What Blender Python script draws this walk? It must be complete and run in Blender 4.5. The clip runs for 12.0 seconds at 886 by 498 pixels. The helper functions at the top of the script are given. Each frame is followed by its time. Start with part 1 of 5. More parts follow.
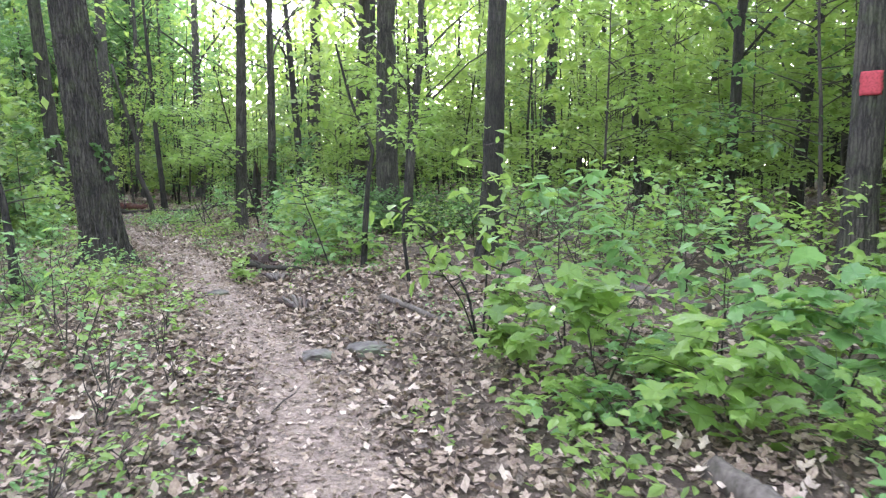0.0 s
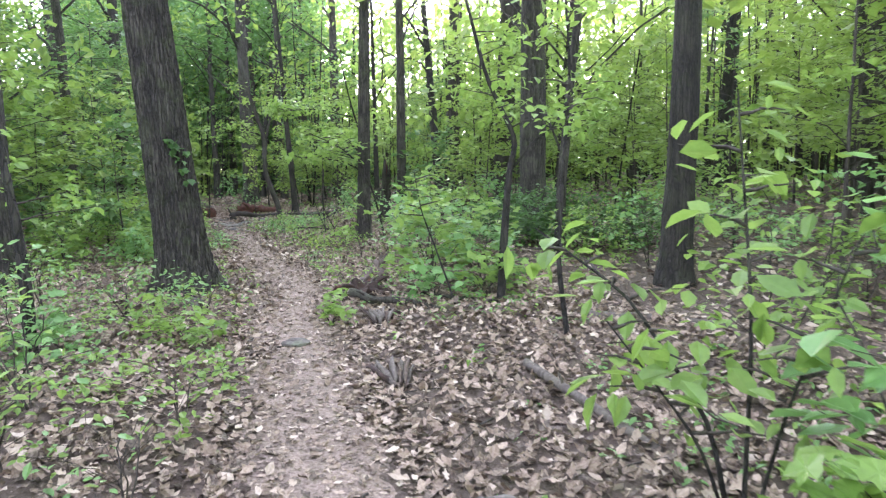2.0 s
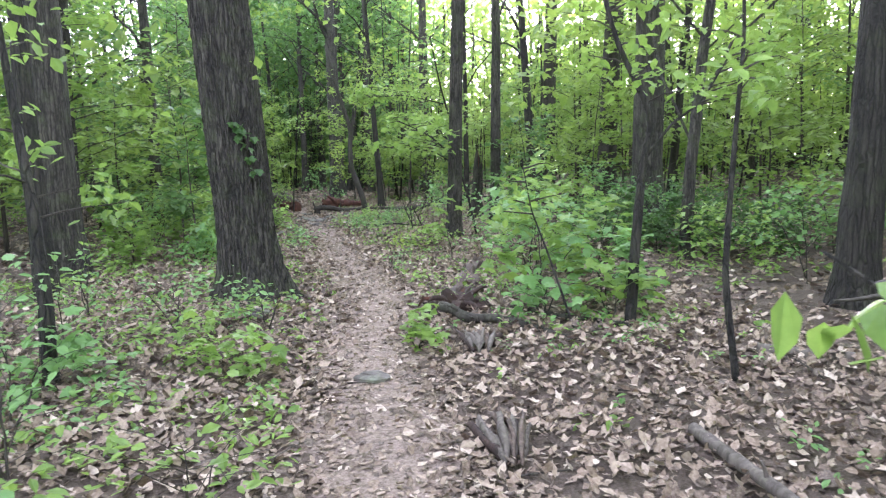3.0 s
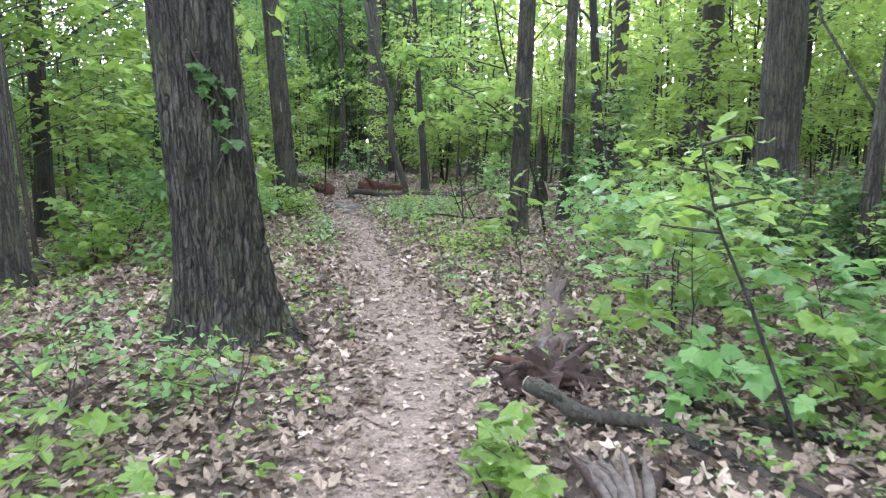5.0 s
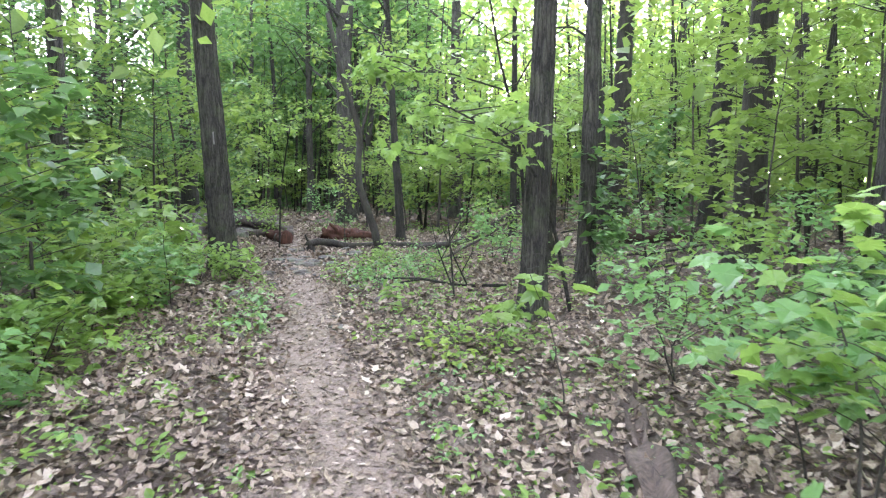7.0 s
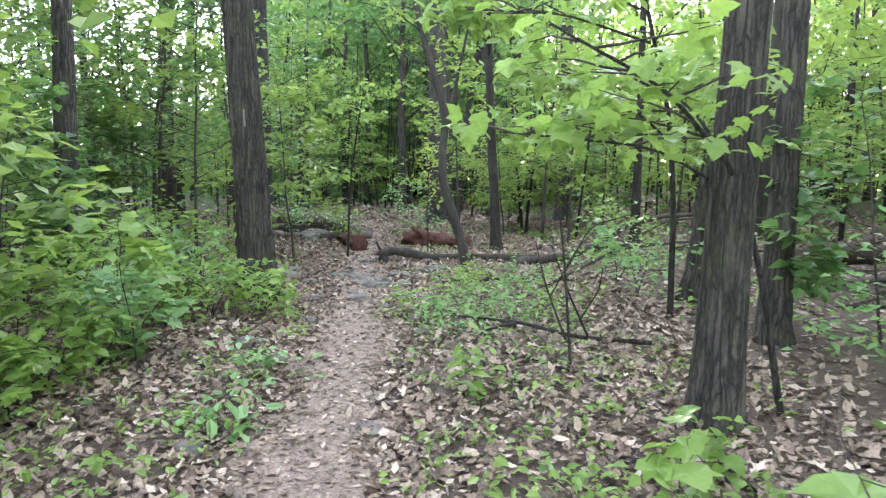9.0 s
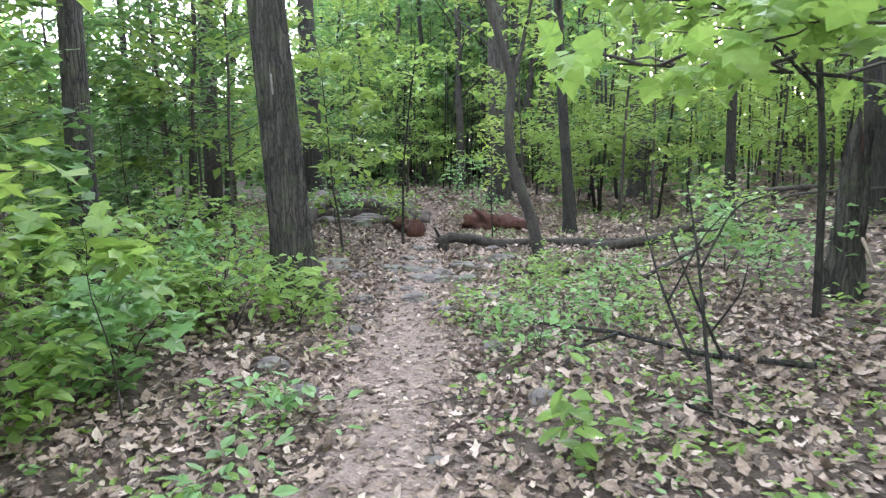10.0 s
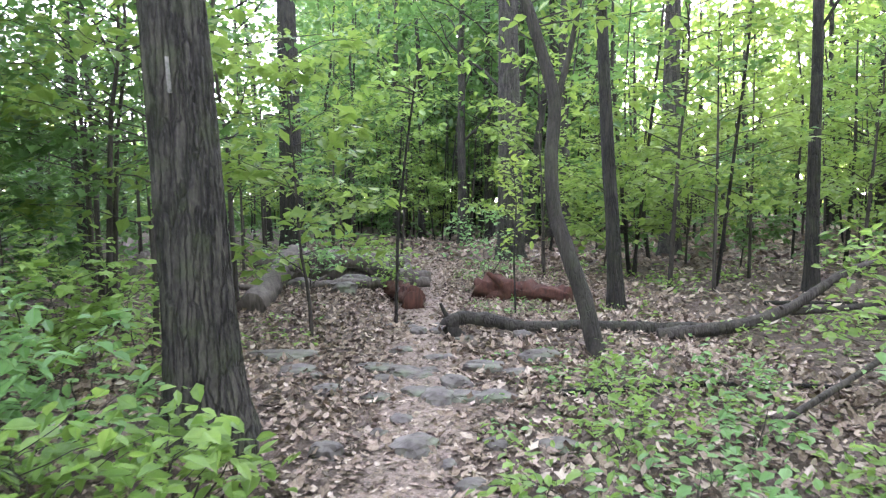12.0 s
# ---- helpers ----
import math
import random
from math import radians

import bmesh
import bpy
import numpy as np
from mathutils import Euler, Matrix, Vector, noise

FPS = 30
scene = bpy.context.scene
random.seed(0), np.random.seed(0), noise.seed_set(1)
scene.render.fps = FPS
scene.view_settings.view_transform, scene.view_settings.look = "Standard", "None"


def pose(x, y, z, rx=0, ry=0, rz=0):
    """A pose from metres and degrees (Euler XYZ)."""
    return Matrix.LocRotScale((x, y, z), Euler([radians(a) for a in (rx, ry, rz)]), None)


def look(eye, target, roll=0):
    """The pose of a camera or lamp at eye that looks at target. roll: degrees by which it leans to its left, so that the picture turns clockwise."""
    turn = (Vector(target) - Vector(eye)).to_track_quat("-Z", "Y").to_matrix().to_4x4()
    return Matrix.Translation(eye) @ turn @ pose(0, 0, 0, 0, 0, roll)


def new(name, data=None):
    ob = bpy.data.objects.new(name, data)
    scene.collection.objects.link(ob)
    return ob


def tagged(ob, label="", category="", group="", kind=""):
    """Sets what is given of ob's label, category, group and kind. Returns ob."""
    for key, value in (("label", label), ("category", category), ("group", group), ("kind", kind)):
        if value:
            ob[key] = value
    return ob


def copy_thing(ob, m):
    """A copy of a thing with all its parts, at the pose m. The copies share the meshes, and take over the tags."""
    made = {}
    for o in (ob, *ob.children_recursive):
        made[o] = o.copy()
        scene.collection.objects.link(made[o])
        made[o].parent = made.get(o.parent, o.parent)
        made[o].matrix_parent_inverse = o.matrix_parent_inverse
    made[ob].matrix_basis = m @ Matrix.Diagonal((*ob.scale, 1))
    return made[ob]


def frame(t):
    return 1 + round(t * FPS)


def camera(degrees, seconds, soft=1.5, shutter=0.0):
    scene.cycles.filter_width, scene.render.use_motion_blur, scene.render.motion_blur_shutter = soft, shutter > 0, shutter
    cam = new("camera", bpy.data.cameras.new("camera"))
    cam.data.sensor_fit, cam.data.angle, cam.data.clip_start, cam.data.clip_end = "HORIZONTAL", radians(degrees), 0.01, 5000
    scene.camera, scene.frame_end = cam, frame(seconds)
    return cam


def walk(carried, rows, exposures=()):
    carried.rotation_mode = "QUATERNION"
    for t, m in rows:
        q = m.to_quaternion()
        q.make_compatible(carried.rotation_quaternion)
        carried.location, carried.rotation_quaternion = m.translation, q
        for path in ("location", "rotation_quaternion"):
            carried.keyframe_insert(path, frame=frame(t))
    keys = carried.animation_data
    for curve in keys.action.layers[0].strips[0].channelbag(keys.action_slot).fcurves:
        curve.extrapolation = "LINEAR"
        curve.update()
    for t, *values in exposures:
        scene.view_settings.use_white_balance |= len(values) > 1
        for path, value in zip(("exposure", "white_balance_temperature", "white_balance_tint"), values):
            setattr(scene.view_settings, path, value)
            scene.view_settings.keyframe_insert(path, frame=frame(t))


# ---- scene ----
cam = camera(65.0, 12.0, soft=1.25, shutter=0.2)
EXPOSURE, KELVIN, TINT = 4.44, 6000, 26
TREES, SAPLINGS = 230, 620
PATH = [
    (0.0, pose(0.000, -0.000, 1.552, 83.38, 0.16, -0.00)),
    (0.5, pose(-0.041, 0.720, 1.538, 83.62, 0.82, 2.23)),
    (1.0, pose(-0.084, 1.432, 1.506, 82.94, 1.27, 5.13)),
    (1.5, pose(-0.144, 2.166, 1.527, 82.77, 1.24, 7.83)),
    (2.0, pose(-0.267, 2.885, 1.552, 83.24, 1.08, 11.73)),
    (2.5, pose(-0.535, 3.576, 1.606, 83.21, 0.63, 15.02)),
    (3.0, pose(-0.805, 4.280, 1.487, 82.90, 1.16, 18.84)),
    (3.2, pose(-0.900, 4.579, 1.449, 82.07, 0.99, 19.19)),
    (4.8, pose(-1.845, 6.565, 1.491, 80.95, 0.53, 22.06)),
    (5.0, pose(-1.980, 6.846, 1.422, 81.46, 0.04, 22.39)),
    (5.5, pose(-2.319, 7.567, 1.413, 81.62, -0.10, 23.59)),
    (6.0, pose(-2.566, 8.189, 1.427, 82.86, 0.09, 23.93)),
    (6.5, pose(-2.901, 8.936, 1.459, 84.25, -0.13, 20.78)),
    (6.7, pose(-3.043, 9.253, 1.485, 84.46, -0.10, 20.30)),
    (8.3, pose(-4.106, 11.734, 1.517, 84.75, -0.49, 24.38)),
    (8.5, pose(-4.187, 11.998, 1.552, 85.17, -0.85, 25.81)),
    (9.0, pose(-4.410, 12.580, 1.527, 83.98, -0.62, 28.71)),
    (9.5, pose(-4.793, 13.229, 1.493, 83.46, 0.08, 31.29)),
    (10.0, pose(-5.225, 13.809, 1.452, 82.38, 1.11, 33.41)),
    (10.5, pose(-5.656, 14.363, 1.442, 82.54, 1.97, 34.58)),
    (11.0, pose(-6.068, 14.963, 1.461, 84.47, 1.65, 35.22)),
    (11.5, pose(-6.535, 15.532, 1.458, 85.20, 0.99, 34.65)),
    (12.0, pose(-6.964, 16.148, 1.457, 86.33, 0.33, 33.01)),
]
walk(cam, PATH, exposures=((0.0, EXPOSURE - 0.14, KELVIN, TINT), (3.0, EXPOSURE - 0.1, KELVIN, TINT), (5.5, EXPOSURE + 0.12, KELVIN, TINT), (8.5, EXPOSURE + 0.25, KELVIN, TINT), (12.0, EXPOSURE + 0.35, KELVIN, TINT + 4)))

# ---- world, sun ----
SUN_YAW, SUN_UP = 14.5, 11.0          # degrees left of +y, above the horizon
world = bpy.data.worlds.new("world")
scene.world = world
world.use_nodes = True
wn = world.node_tree.nodes
sky = wn.new("ShaderNodeTexSky")
sky.sky_type = "NISHITA"
sky.sun_disc = False
sky.sun_elevation = radians(SUN_UP)
sky.sun_rotation = radians(-SUN_YAW)
sky.dust_density = 0.4
sky.air_density = 0.8
wn["Background"].inputs["Strength"].default_value = 0.15
# thin high haze takes most of the colour out of the sky
grey = wn.new("ShaderNodeHueSaturation")
grey.inputs["Saturation"].default_value = 0.3
world.node_tree.links.new(sky.outputs["Color"], grey.inputs["Color"])
world.node_tree.links.new(grey.outputs["Color"], wn["Background"].inputs["Color"])
sun = new("sun", bpy.data.lights.new("sun", "SUN"))
sun.data.energy, sun.data.angle, sun.data.color = 3.0, radians(3.0), (1.0, 0.9, 0.74)
a, e = radians(SUN_YAW), radians(SUN_UP)
sun.matrix_world = look((-40 * math.sin(a), 40 * math.cos(a), 60), (-40 * math.sin(a) + math.sin(a) * math.cos(e), 40 * math.cos(a) - math.cos(a) * math.cos(e), 60 - math.sin(e)))

# ---- materials ----


class Nodes:
    """A node material under construction."""

    def __init__(self, name):
        self.m = bpy.data.materials.new(name)
        self.m.use_nodes = True
        self.t = self.m.node_tree
        self.out = self.t.nodes["Material Output"]
        self.bsdf = self.t.nodes["Principled BSDF"]
        self.co = self.add("ShaderNodeTexCoord").outputs["Object"]

    def add(self, kind, **inputs):
        n = self.t.nodes.new(kind)
        for k, v in inputs.items():
            self.put(v, n.inputs[k])
        return n

    def put(self, v, socket):
        if isinstance(v, bpy.types.NodeSocket):
            self.t.links.new(v, socket)
        else:
            socket.default_value = v

    def stretch(self, scale):
        n = self.add("ShaderNodeMapping", Vector=self.co)
        n.inputs["Scale"].default_value = scale
        return n.outputs["Vector"]

    def noise(self, scale, detail=4.0, rough=0.55, vector=None):
        return self.add("ShaderNodeTexNoise", Vector=vector or self.co, Scale=scale, Detail=detail, Roughness=rough).outputs["Fac"]

    def ramp(self, fac, *stops):
        n = self.add("ShaderNodeValToRGB", Fac=fac)
        r = n.color_ramp
        while len(r.elements) < len(stops):
            r.elements.new(0.5)
        for el, (p, c) in zip(r.elements, stops):
            el.position, el.color = p, (*c, 1)
        return n.outputs["Color"]

    def mix(self, fac, a, b, blend="MIX"):
        n = self.t.nodes.new("ShaderNodeMix")
        n.data_type, n.blend_type = "RGBA", blend
        for v, i in ((fac, 0), (a, 6), (b, 7)):
            if isinstance(v, tuple):
                v = (*v, 1)
            self.put(v, n.inputs[i])
        return n.outputs[2]

    def math(self, op, a, b=0.0):
        n = self.t.nodes.new("ShaderNodeMath")
        n.operation = op
        self.put(a, n.inputs[0]), self.put(b, n.inputs[1])
        return n.outputs[0]

    def bump(self, height, strength, distance):
        n = self.add("ShaderNodeBump", Height=height)
        n.inputs["Strength"].default_value, n.inputs["Distance"].default_value = strength, distance
        self.put(n.outputs["Normal"], self.bsdf.inputs["Normal"])

    def done(self, color, rough):
        self.put(color, self.bsdf.inputs["Base Color"])
        self.put(rough, self.bsdf.inputs["Roughness"])
        return self.m


def bark_material(name, dark, light, moss=0.0, ridge=1.0):
    n = Nodes(name)
    v = n.stretch((1, 1, 0.16))
    big = n.noise(14, 5, 0.6, v)
    fine = n.noise(70, 4, 0.6, n.stretch((1, 1, 0.3)))
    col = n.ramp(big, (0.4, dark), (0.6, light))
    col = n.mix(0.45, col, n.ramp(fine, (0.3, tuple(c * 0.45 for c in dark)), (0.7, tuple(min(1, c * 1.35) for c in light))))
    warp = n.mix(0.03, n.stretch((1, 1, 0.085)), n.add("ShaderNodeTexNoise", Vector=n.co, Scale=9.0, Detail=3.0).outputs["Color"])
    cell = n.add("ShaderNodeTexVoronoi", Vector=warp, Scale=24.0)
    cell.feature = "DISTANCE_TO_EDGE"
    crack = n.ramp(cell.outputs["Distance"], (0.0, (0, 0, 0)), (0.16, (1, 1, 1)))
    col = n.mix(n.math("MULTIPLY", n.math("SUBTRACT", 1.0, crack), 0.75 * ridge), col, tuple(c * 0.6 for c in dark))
    patch = n.noise(2.2, 3)
    col = n.mix(n.math("MULTIPLY", n.ramp(patch, (0.52, (0, 0, 0)), (0.7, (1, 1, 1))), 0.3), col, (0.065, 0.066, 0.05))
    if moss:
        col = n.mix(n.math("MULTIPLY", n.ramp(n.noise(5, 5), (0.5, (0, 0, 0)), (0.66, (1, 1, 1))), moss), col, (0.07, 0.1, 0.03))
    n.bump(n.math("ADD", n.math("ADD", big, n.math("MULTIPLY", fine, 0.4)), crack), 0.9 * ridge, 0.025)
    return n.done(col, 0.92)


def leaf_material(name, stops, through_color, share=0.5, rough=0.45):
    """Thin leaf: a glossy upper coat, and light that shines through it."""
    n = Nodes(name)
    isle = n.add("ShaderNodeNewGeometry").outputs["Random Per Island"]
    who = n.add("ShaderNodeObjectInfo").outputs["Random"]
    mixed = n.math("FRACT", n.math("ADD", isle, n.math("MULTIPLY", who, 0.5)))
    col = n.ramp(mixed, *stops)
    col = n.mix(0.25, col, n.ramp(n.noise(35, 3), (0.35, stops[0][1]), (0.65, stops[-1][1])))
    n.done(col, rough)
    n.bsdf.inputs["Specular IOR Level"].default_value = 0.5
    tr = n.add("ShaderNodeBsdfTranslucent")
    n.put(n.mix(0.35, through_color, col), tr.inputs["Color"])
    mx = n.add("ShaderNodeMixShader", Fac=share)
    n.t.links.new(n.bsdf.outputs[0], mx.inputs[1])
    n.t.links.new(tr.outputs[0], mx.inputs[2])
    n.t.links.new(mx.outputs[0], n.out.inputs["Surface"])
    return n.m


def litter_material(name, stops):
    n = Nodes(name)
    isle = n.add("ShaderNodeNewGeometry").outputs["Random Per Island"]
    col = n.ramp(isle, *stops)
    col = n.mix(0.3, col, n.ramp(n.noise(60, 4), (0.35, (0.05, 0.036, 0.025)), (0.7, (0.5, 0.42, 0.33))))
    n.bump(n.noise(90, 3), 0.4, 0.004)
    return n.done(col, 0.75)


def soil_material():
    n = Nodes("forest_soil")
    big, mid, fine = n.noise(0.8, 4), n.noise(9, 6, 0.65), n.noise(60, 5, 0.7)
    col = n.ramp(mid, (0.3, (0.016, 0.011, 0.007)), (0.5, (0.065, 0.046, 0.032)), (0.72, (0.15, 0.11, 0.08)))
    col = n.mix(n.ramp(big, (0.4, (0, 0, 0)), (0.65, (0.5, 0.5, 0.5))), col, (0.11, 0.1, 0.06))
    col = n.mix(0.4, col, n.ramp(fine, (0.35, (0.035, 0.024, 0.018)), (0.68, (0.24, 0.18, 0.15))))
    n.bump(n.math("ADD", mid, fine), 0.9, 0.03)
    return n.done(col, 0.95)


def path_material():
    n = Nodes("trodden_path_soil")
    mid, fine = n.noise(7, 6, 0.65), n.noise(48, 6, 0.72)
    col = n.ramp(mid, (0.34, (0.09, 0.065, 0.049)), (0.64, (0.265, 0.203, 0.16)))
    col = n.mix(0.5, col, n.ramp(fine, (0.36, (0.038, 0.027, 0.02)), (0.62, (0.41, 0.33, 0.27))))
    n.bump(n.math("ADD", mid, fine), 0.8, 0.02)
    return n.done(col, 0.9)


def wood_material(name, dark, light, grain=(1, 1, 0.1)):
    n = Nodes(name)
    g = n.noise(26, 5, 0.6, n.stretch(grain))
    col = n.ramp(g, (0.3, dark), (0.68, light))
    col = n.mix(0.3, col, n.ramp(n.noise(5, 4), (0.35, dark), (0.7, light)))
    n.bump(g, 0.8, 0.015)
    return n.done(col, 0.88)


def stone_material():
    n = Nodes("grey_stone")
    col = n.ramp(n.noise(7, 6, 0.6), (0.3, (0.05, 0.045, 0.039)), (0.7, (0.18, 0.163, 0.145)))
    col = n.mix(n.math("MULTIPLY", n.ramp(n.noise(3.2, 4), (0.5, (0, 0, 0)), (0.65, (1, 1, 1))), 0.55), col, (0.12, 0.16, 0.09))
    n.bump(n.noise(30, 5), 0.7, 0.012)
    return n.done(col, 0.85)


def paint_material(name, color):
    n = Nodes(name)
    col = n.mix(n.ramp(n.noise(40, 4), (0.45, (0, 0, 0)), (0.62, (0.8, 0.8, 0.8))), color, tuple(c * 0.55 for c in color))
    return n.done(col, 0.7)


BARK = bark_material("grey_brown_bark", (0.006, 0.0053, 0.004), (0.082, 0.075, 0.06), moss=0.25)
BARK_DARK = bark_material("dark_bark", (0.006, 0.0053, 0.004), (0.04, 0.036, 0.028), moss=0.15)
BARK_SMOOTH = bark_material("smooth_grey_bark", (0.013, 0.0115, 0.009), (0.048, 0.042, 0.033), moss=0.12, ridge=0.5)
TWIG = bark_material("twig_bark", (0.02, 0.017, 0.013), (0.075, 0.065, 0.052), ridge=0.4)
GREEN = ((0.0, (0.07, 0.155, 0.028)), (0.5, (0.145, 0.26, 0.06)), (1.0, (0.26, 0.41, 0.1)))
LEAF = leaf_material("young_green_leaf", GREEN, (0.35, 0.53, 0.11), 0.5, 0.36)
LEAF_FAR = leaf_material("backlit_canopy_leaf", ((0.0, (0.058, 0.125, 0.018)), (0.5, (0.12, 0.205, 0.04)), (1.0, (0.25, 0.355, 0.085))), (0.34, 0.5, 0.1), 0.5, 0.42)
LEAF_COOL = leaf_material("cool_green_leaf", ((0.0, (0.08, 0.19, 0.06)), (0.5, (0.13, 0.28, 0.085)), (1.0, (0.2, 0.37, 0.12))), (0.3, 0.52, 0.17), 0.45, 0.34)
# canopy leaf with the shade away from the sun put into its colour
LEAF_SHADE_TINTED = leaf_material("shade_tinted_canopy_leaf", ((0.0, (0.03, 0.09, 0.026)), (0.5, (0.06, 0.145, 0.04)), (1.0, (0.13, 0.245, 0.06))), (0.19, 0.36, 0.09), 0.45, 0.38)
LEAF_DARK = leaf_material("dark_shrub_leaf", ((0.0, (0.03, 0.085, 0.022)), (0.5, (0.05, 0.12, 0.03)), (1.0, (0.08, 0.17, 0.04))), (0.12, 0.28, 0.05), 0.35)
LEAF_YELLOW = leaf_material("yellow_leaf", ((0.0, (0.15, 0.27, 0.04)), (1.0, (0.28, 0.38, 0.07))), (0.43, 0.57, 0.1), 0.45)
LITTER = litter_material("dead_leaf", ((0.0, (0.022, 0.013, 0.008)), (0.28, (0.085, 0.054, 0.034)), (0.58, (0.215, 0.155, 0.108)), (0.85, (0.345, 0.268, 0.2)), (1.0, (0.54, 0.46, 0.37))))
SOIL, PATH_SOIL = soil_material(), path_material()
WOOD_GREY = wood_material("weathered_grey_wood", (0.03, 0.025, 0.02), (0.16, 0.138, 0.115))
WOOD_PALE = wood_material("pale_cut_wood", (0.2, 0.165, 0.12), (0.46, 0.39, 0.3))
WOOD_ROT = wood_material("rotten_red_wood", (0.02, 0.008, 0.005), (0.115, 0.044, 0.027))
WOOD_CRUMBLED = wood_material("crumbling_brown_wood", (0.018, 0.012, 0.009), (0.13, 0.096, 0.073))
WOOD_DARK = wood_material("dark_decayed_wood", (0.008, 0.005, 0.0035), (0.055, 0.03, 0.022))
STONE = stone_material()
MOSS = leaf_material("yellow_green_moss", ((0.0, (0.1, 0.13, 0.02)), (1.0, (0.16, 0.19, 0.04))), (0.2, 0.25, 0.05), 0.15, 0.8)
RED, WHITE = paint_material("faded_red_paint", (0.38, 0.04, 0.055)), paint_material("white_blaze_paint", (0.2, 0.19, 0.17))

# ---- ground ----
TRAIL = ((1.4, -6), (0.75, -2.5), (0.2, 0), (-0.25, 2), (-0.6, 3.4), (-1.45, 5.85), (-2.3, 7.5), (-2.95, 8.9), (-3.75, 10.8), (-4.9, 12.8), (-5.7, 13.85), (-7.9, 17.3), (-9.0, 18.9), (-10.8, 21.7), (-12.1, 23.5), (-14, 26.4), (-16.3, 30), (-19.5, 33.5))
SEGS = np.array(TRAIL, float)


def trail_distance(x, y):
    p = np.stack([np.asarray(x, float), np.asarray(y, float)], -1)
    best = np.full(p.shape[:-1], 1e9)
    for a, b in zip(SEGS[:-1], SEGS[1:]):
        d = b - a
        u = np.clip(((p - a) @ d) / (d @ d), 0, 1)
        best = np.minimum(best, np.linalg.norm(p - (a + u[..., None] * d), axis=-1))
    return best


def height(x, y):
    """The lie of the land: nearly level, with banks beside the trail and a rise to the north-east."""
    x, y = np.asarray(x, float), np.asarray(y, float)
    d = trail_distance(x, y)
    side = np.clip((d - 0.45) / 1.2, 0, 1)
    side = side * side * (3 - 2 * side)
    r = np.hypot(x + 5, y - 12)
    z = side * (0.06 + 0.05 * np.sin(x * 1.1 + 0.7 * y) * np.cos(y * 0.8 - 0.4 * x) + 0.025 * np.sin(3.1 * x) * np.sin(2.7 * y + 1))
    rise = np.clip((0.8 * x + 0.6 * y - 7.2) / 14, 0, 1) * np.clip(d / 6, 0, 1)
    z += 0.75 * rise * rise * (3 - 2 * rise)
    z += 0.012 * np.sin(9 * x + 2 * y) * np.sin(8 * y - x)
    return z * np.clip(1.6 - r / 90, 0.0, 1)


def mesh_from(name, verts, faces, mats, smooth=False):
    """verts (n, 3) and faces (m, k) arrays of one face size."""
    me = bpy.data.meshes.new(name)
    verts, faces = np.asarray(verts, np.float32), np.asarray(faces, np.int32)
    k = faces.shape[1]
    me.vertices.add(len(verts))
    me.vertices.foreach_set("co", verts.ravel())
    me.loops.add(faces.size)
    me.loops.foreach_set("vertex_index", faces.ravel())
    me.polygons.add(len(faces))
    me.polygons.foreach_set("loop_start", np.arange(0, faces.size, k, dtype=np.int32))
    me.polygons.foreach_set("use_smooth", np.full(len(faces), smooth))
    for m in mats if isinstance(mats, (list, tuple)) else [mats]:
        me.materials.append(m)
    me.update(calc_edges=True)
    return me


def grid(name, xs, ys, fn, mat, smooth=True):
    gx, gy = np.meshgrid(xs, ys)
    v = np.stack([gx.ravel(), gy.ravel(), fn(gx, gy).ravel()], 1)
    i = np.arange(len(xs) * len(ys)).reshape(len(ys), len(xs))
    f = np.stack([i[:-1, :-1].ravel(), i[:-1, 1:].ravel(), i[1:, 1:].ravel(), i[1:, :-1].ravel()], 1)
    return mesh_from(name, v, f, mat, smooth)


def spread(lo, hi, step, far):
    """Even steps from lo to hi, then growing ones out to far."""
    out = list(np.arange(lo, hi, step))
    d = step
    while out[-1] < far:
        d *= 1.25
        out.append(out[-1] + d)
    d = step
    while out[0] > -far:
        d *= 1.25
        out.insert(0, out[0] - d)
    return np.array(out)


def trunk_z(x, y):
    return float(height(x, y))


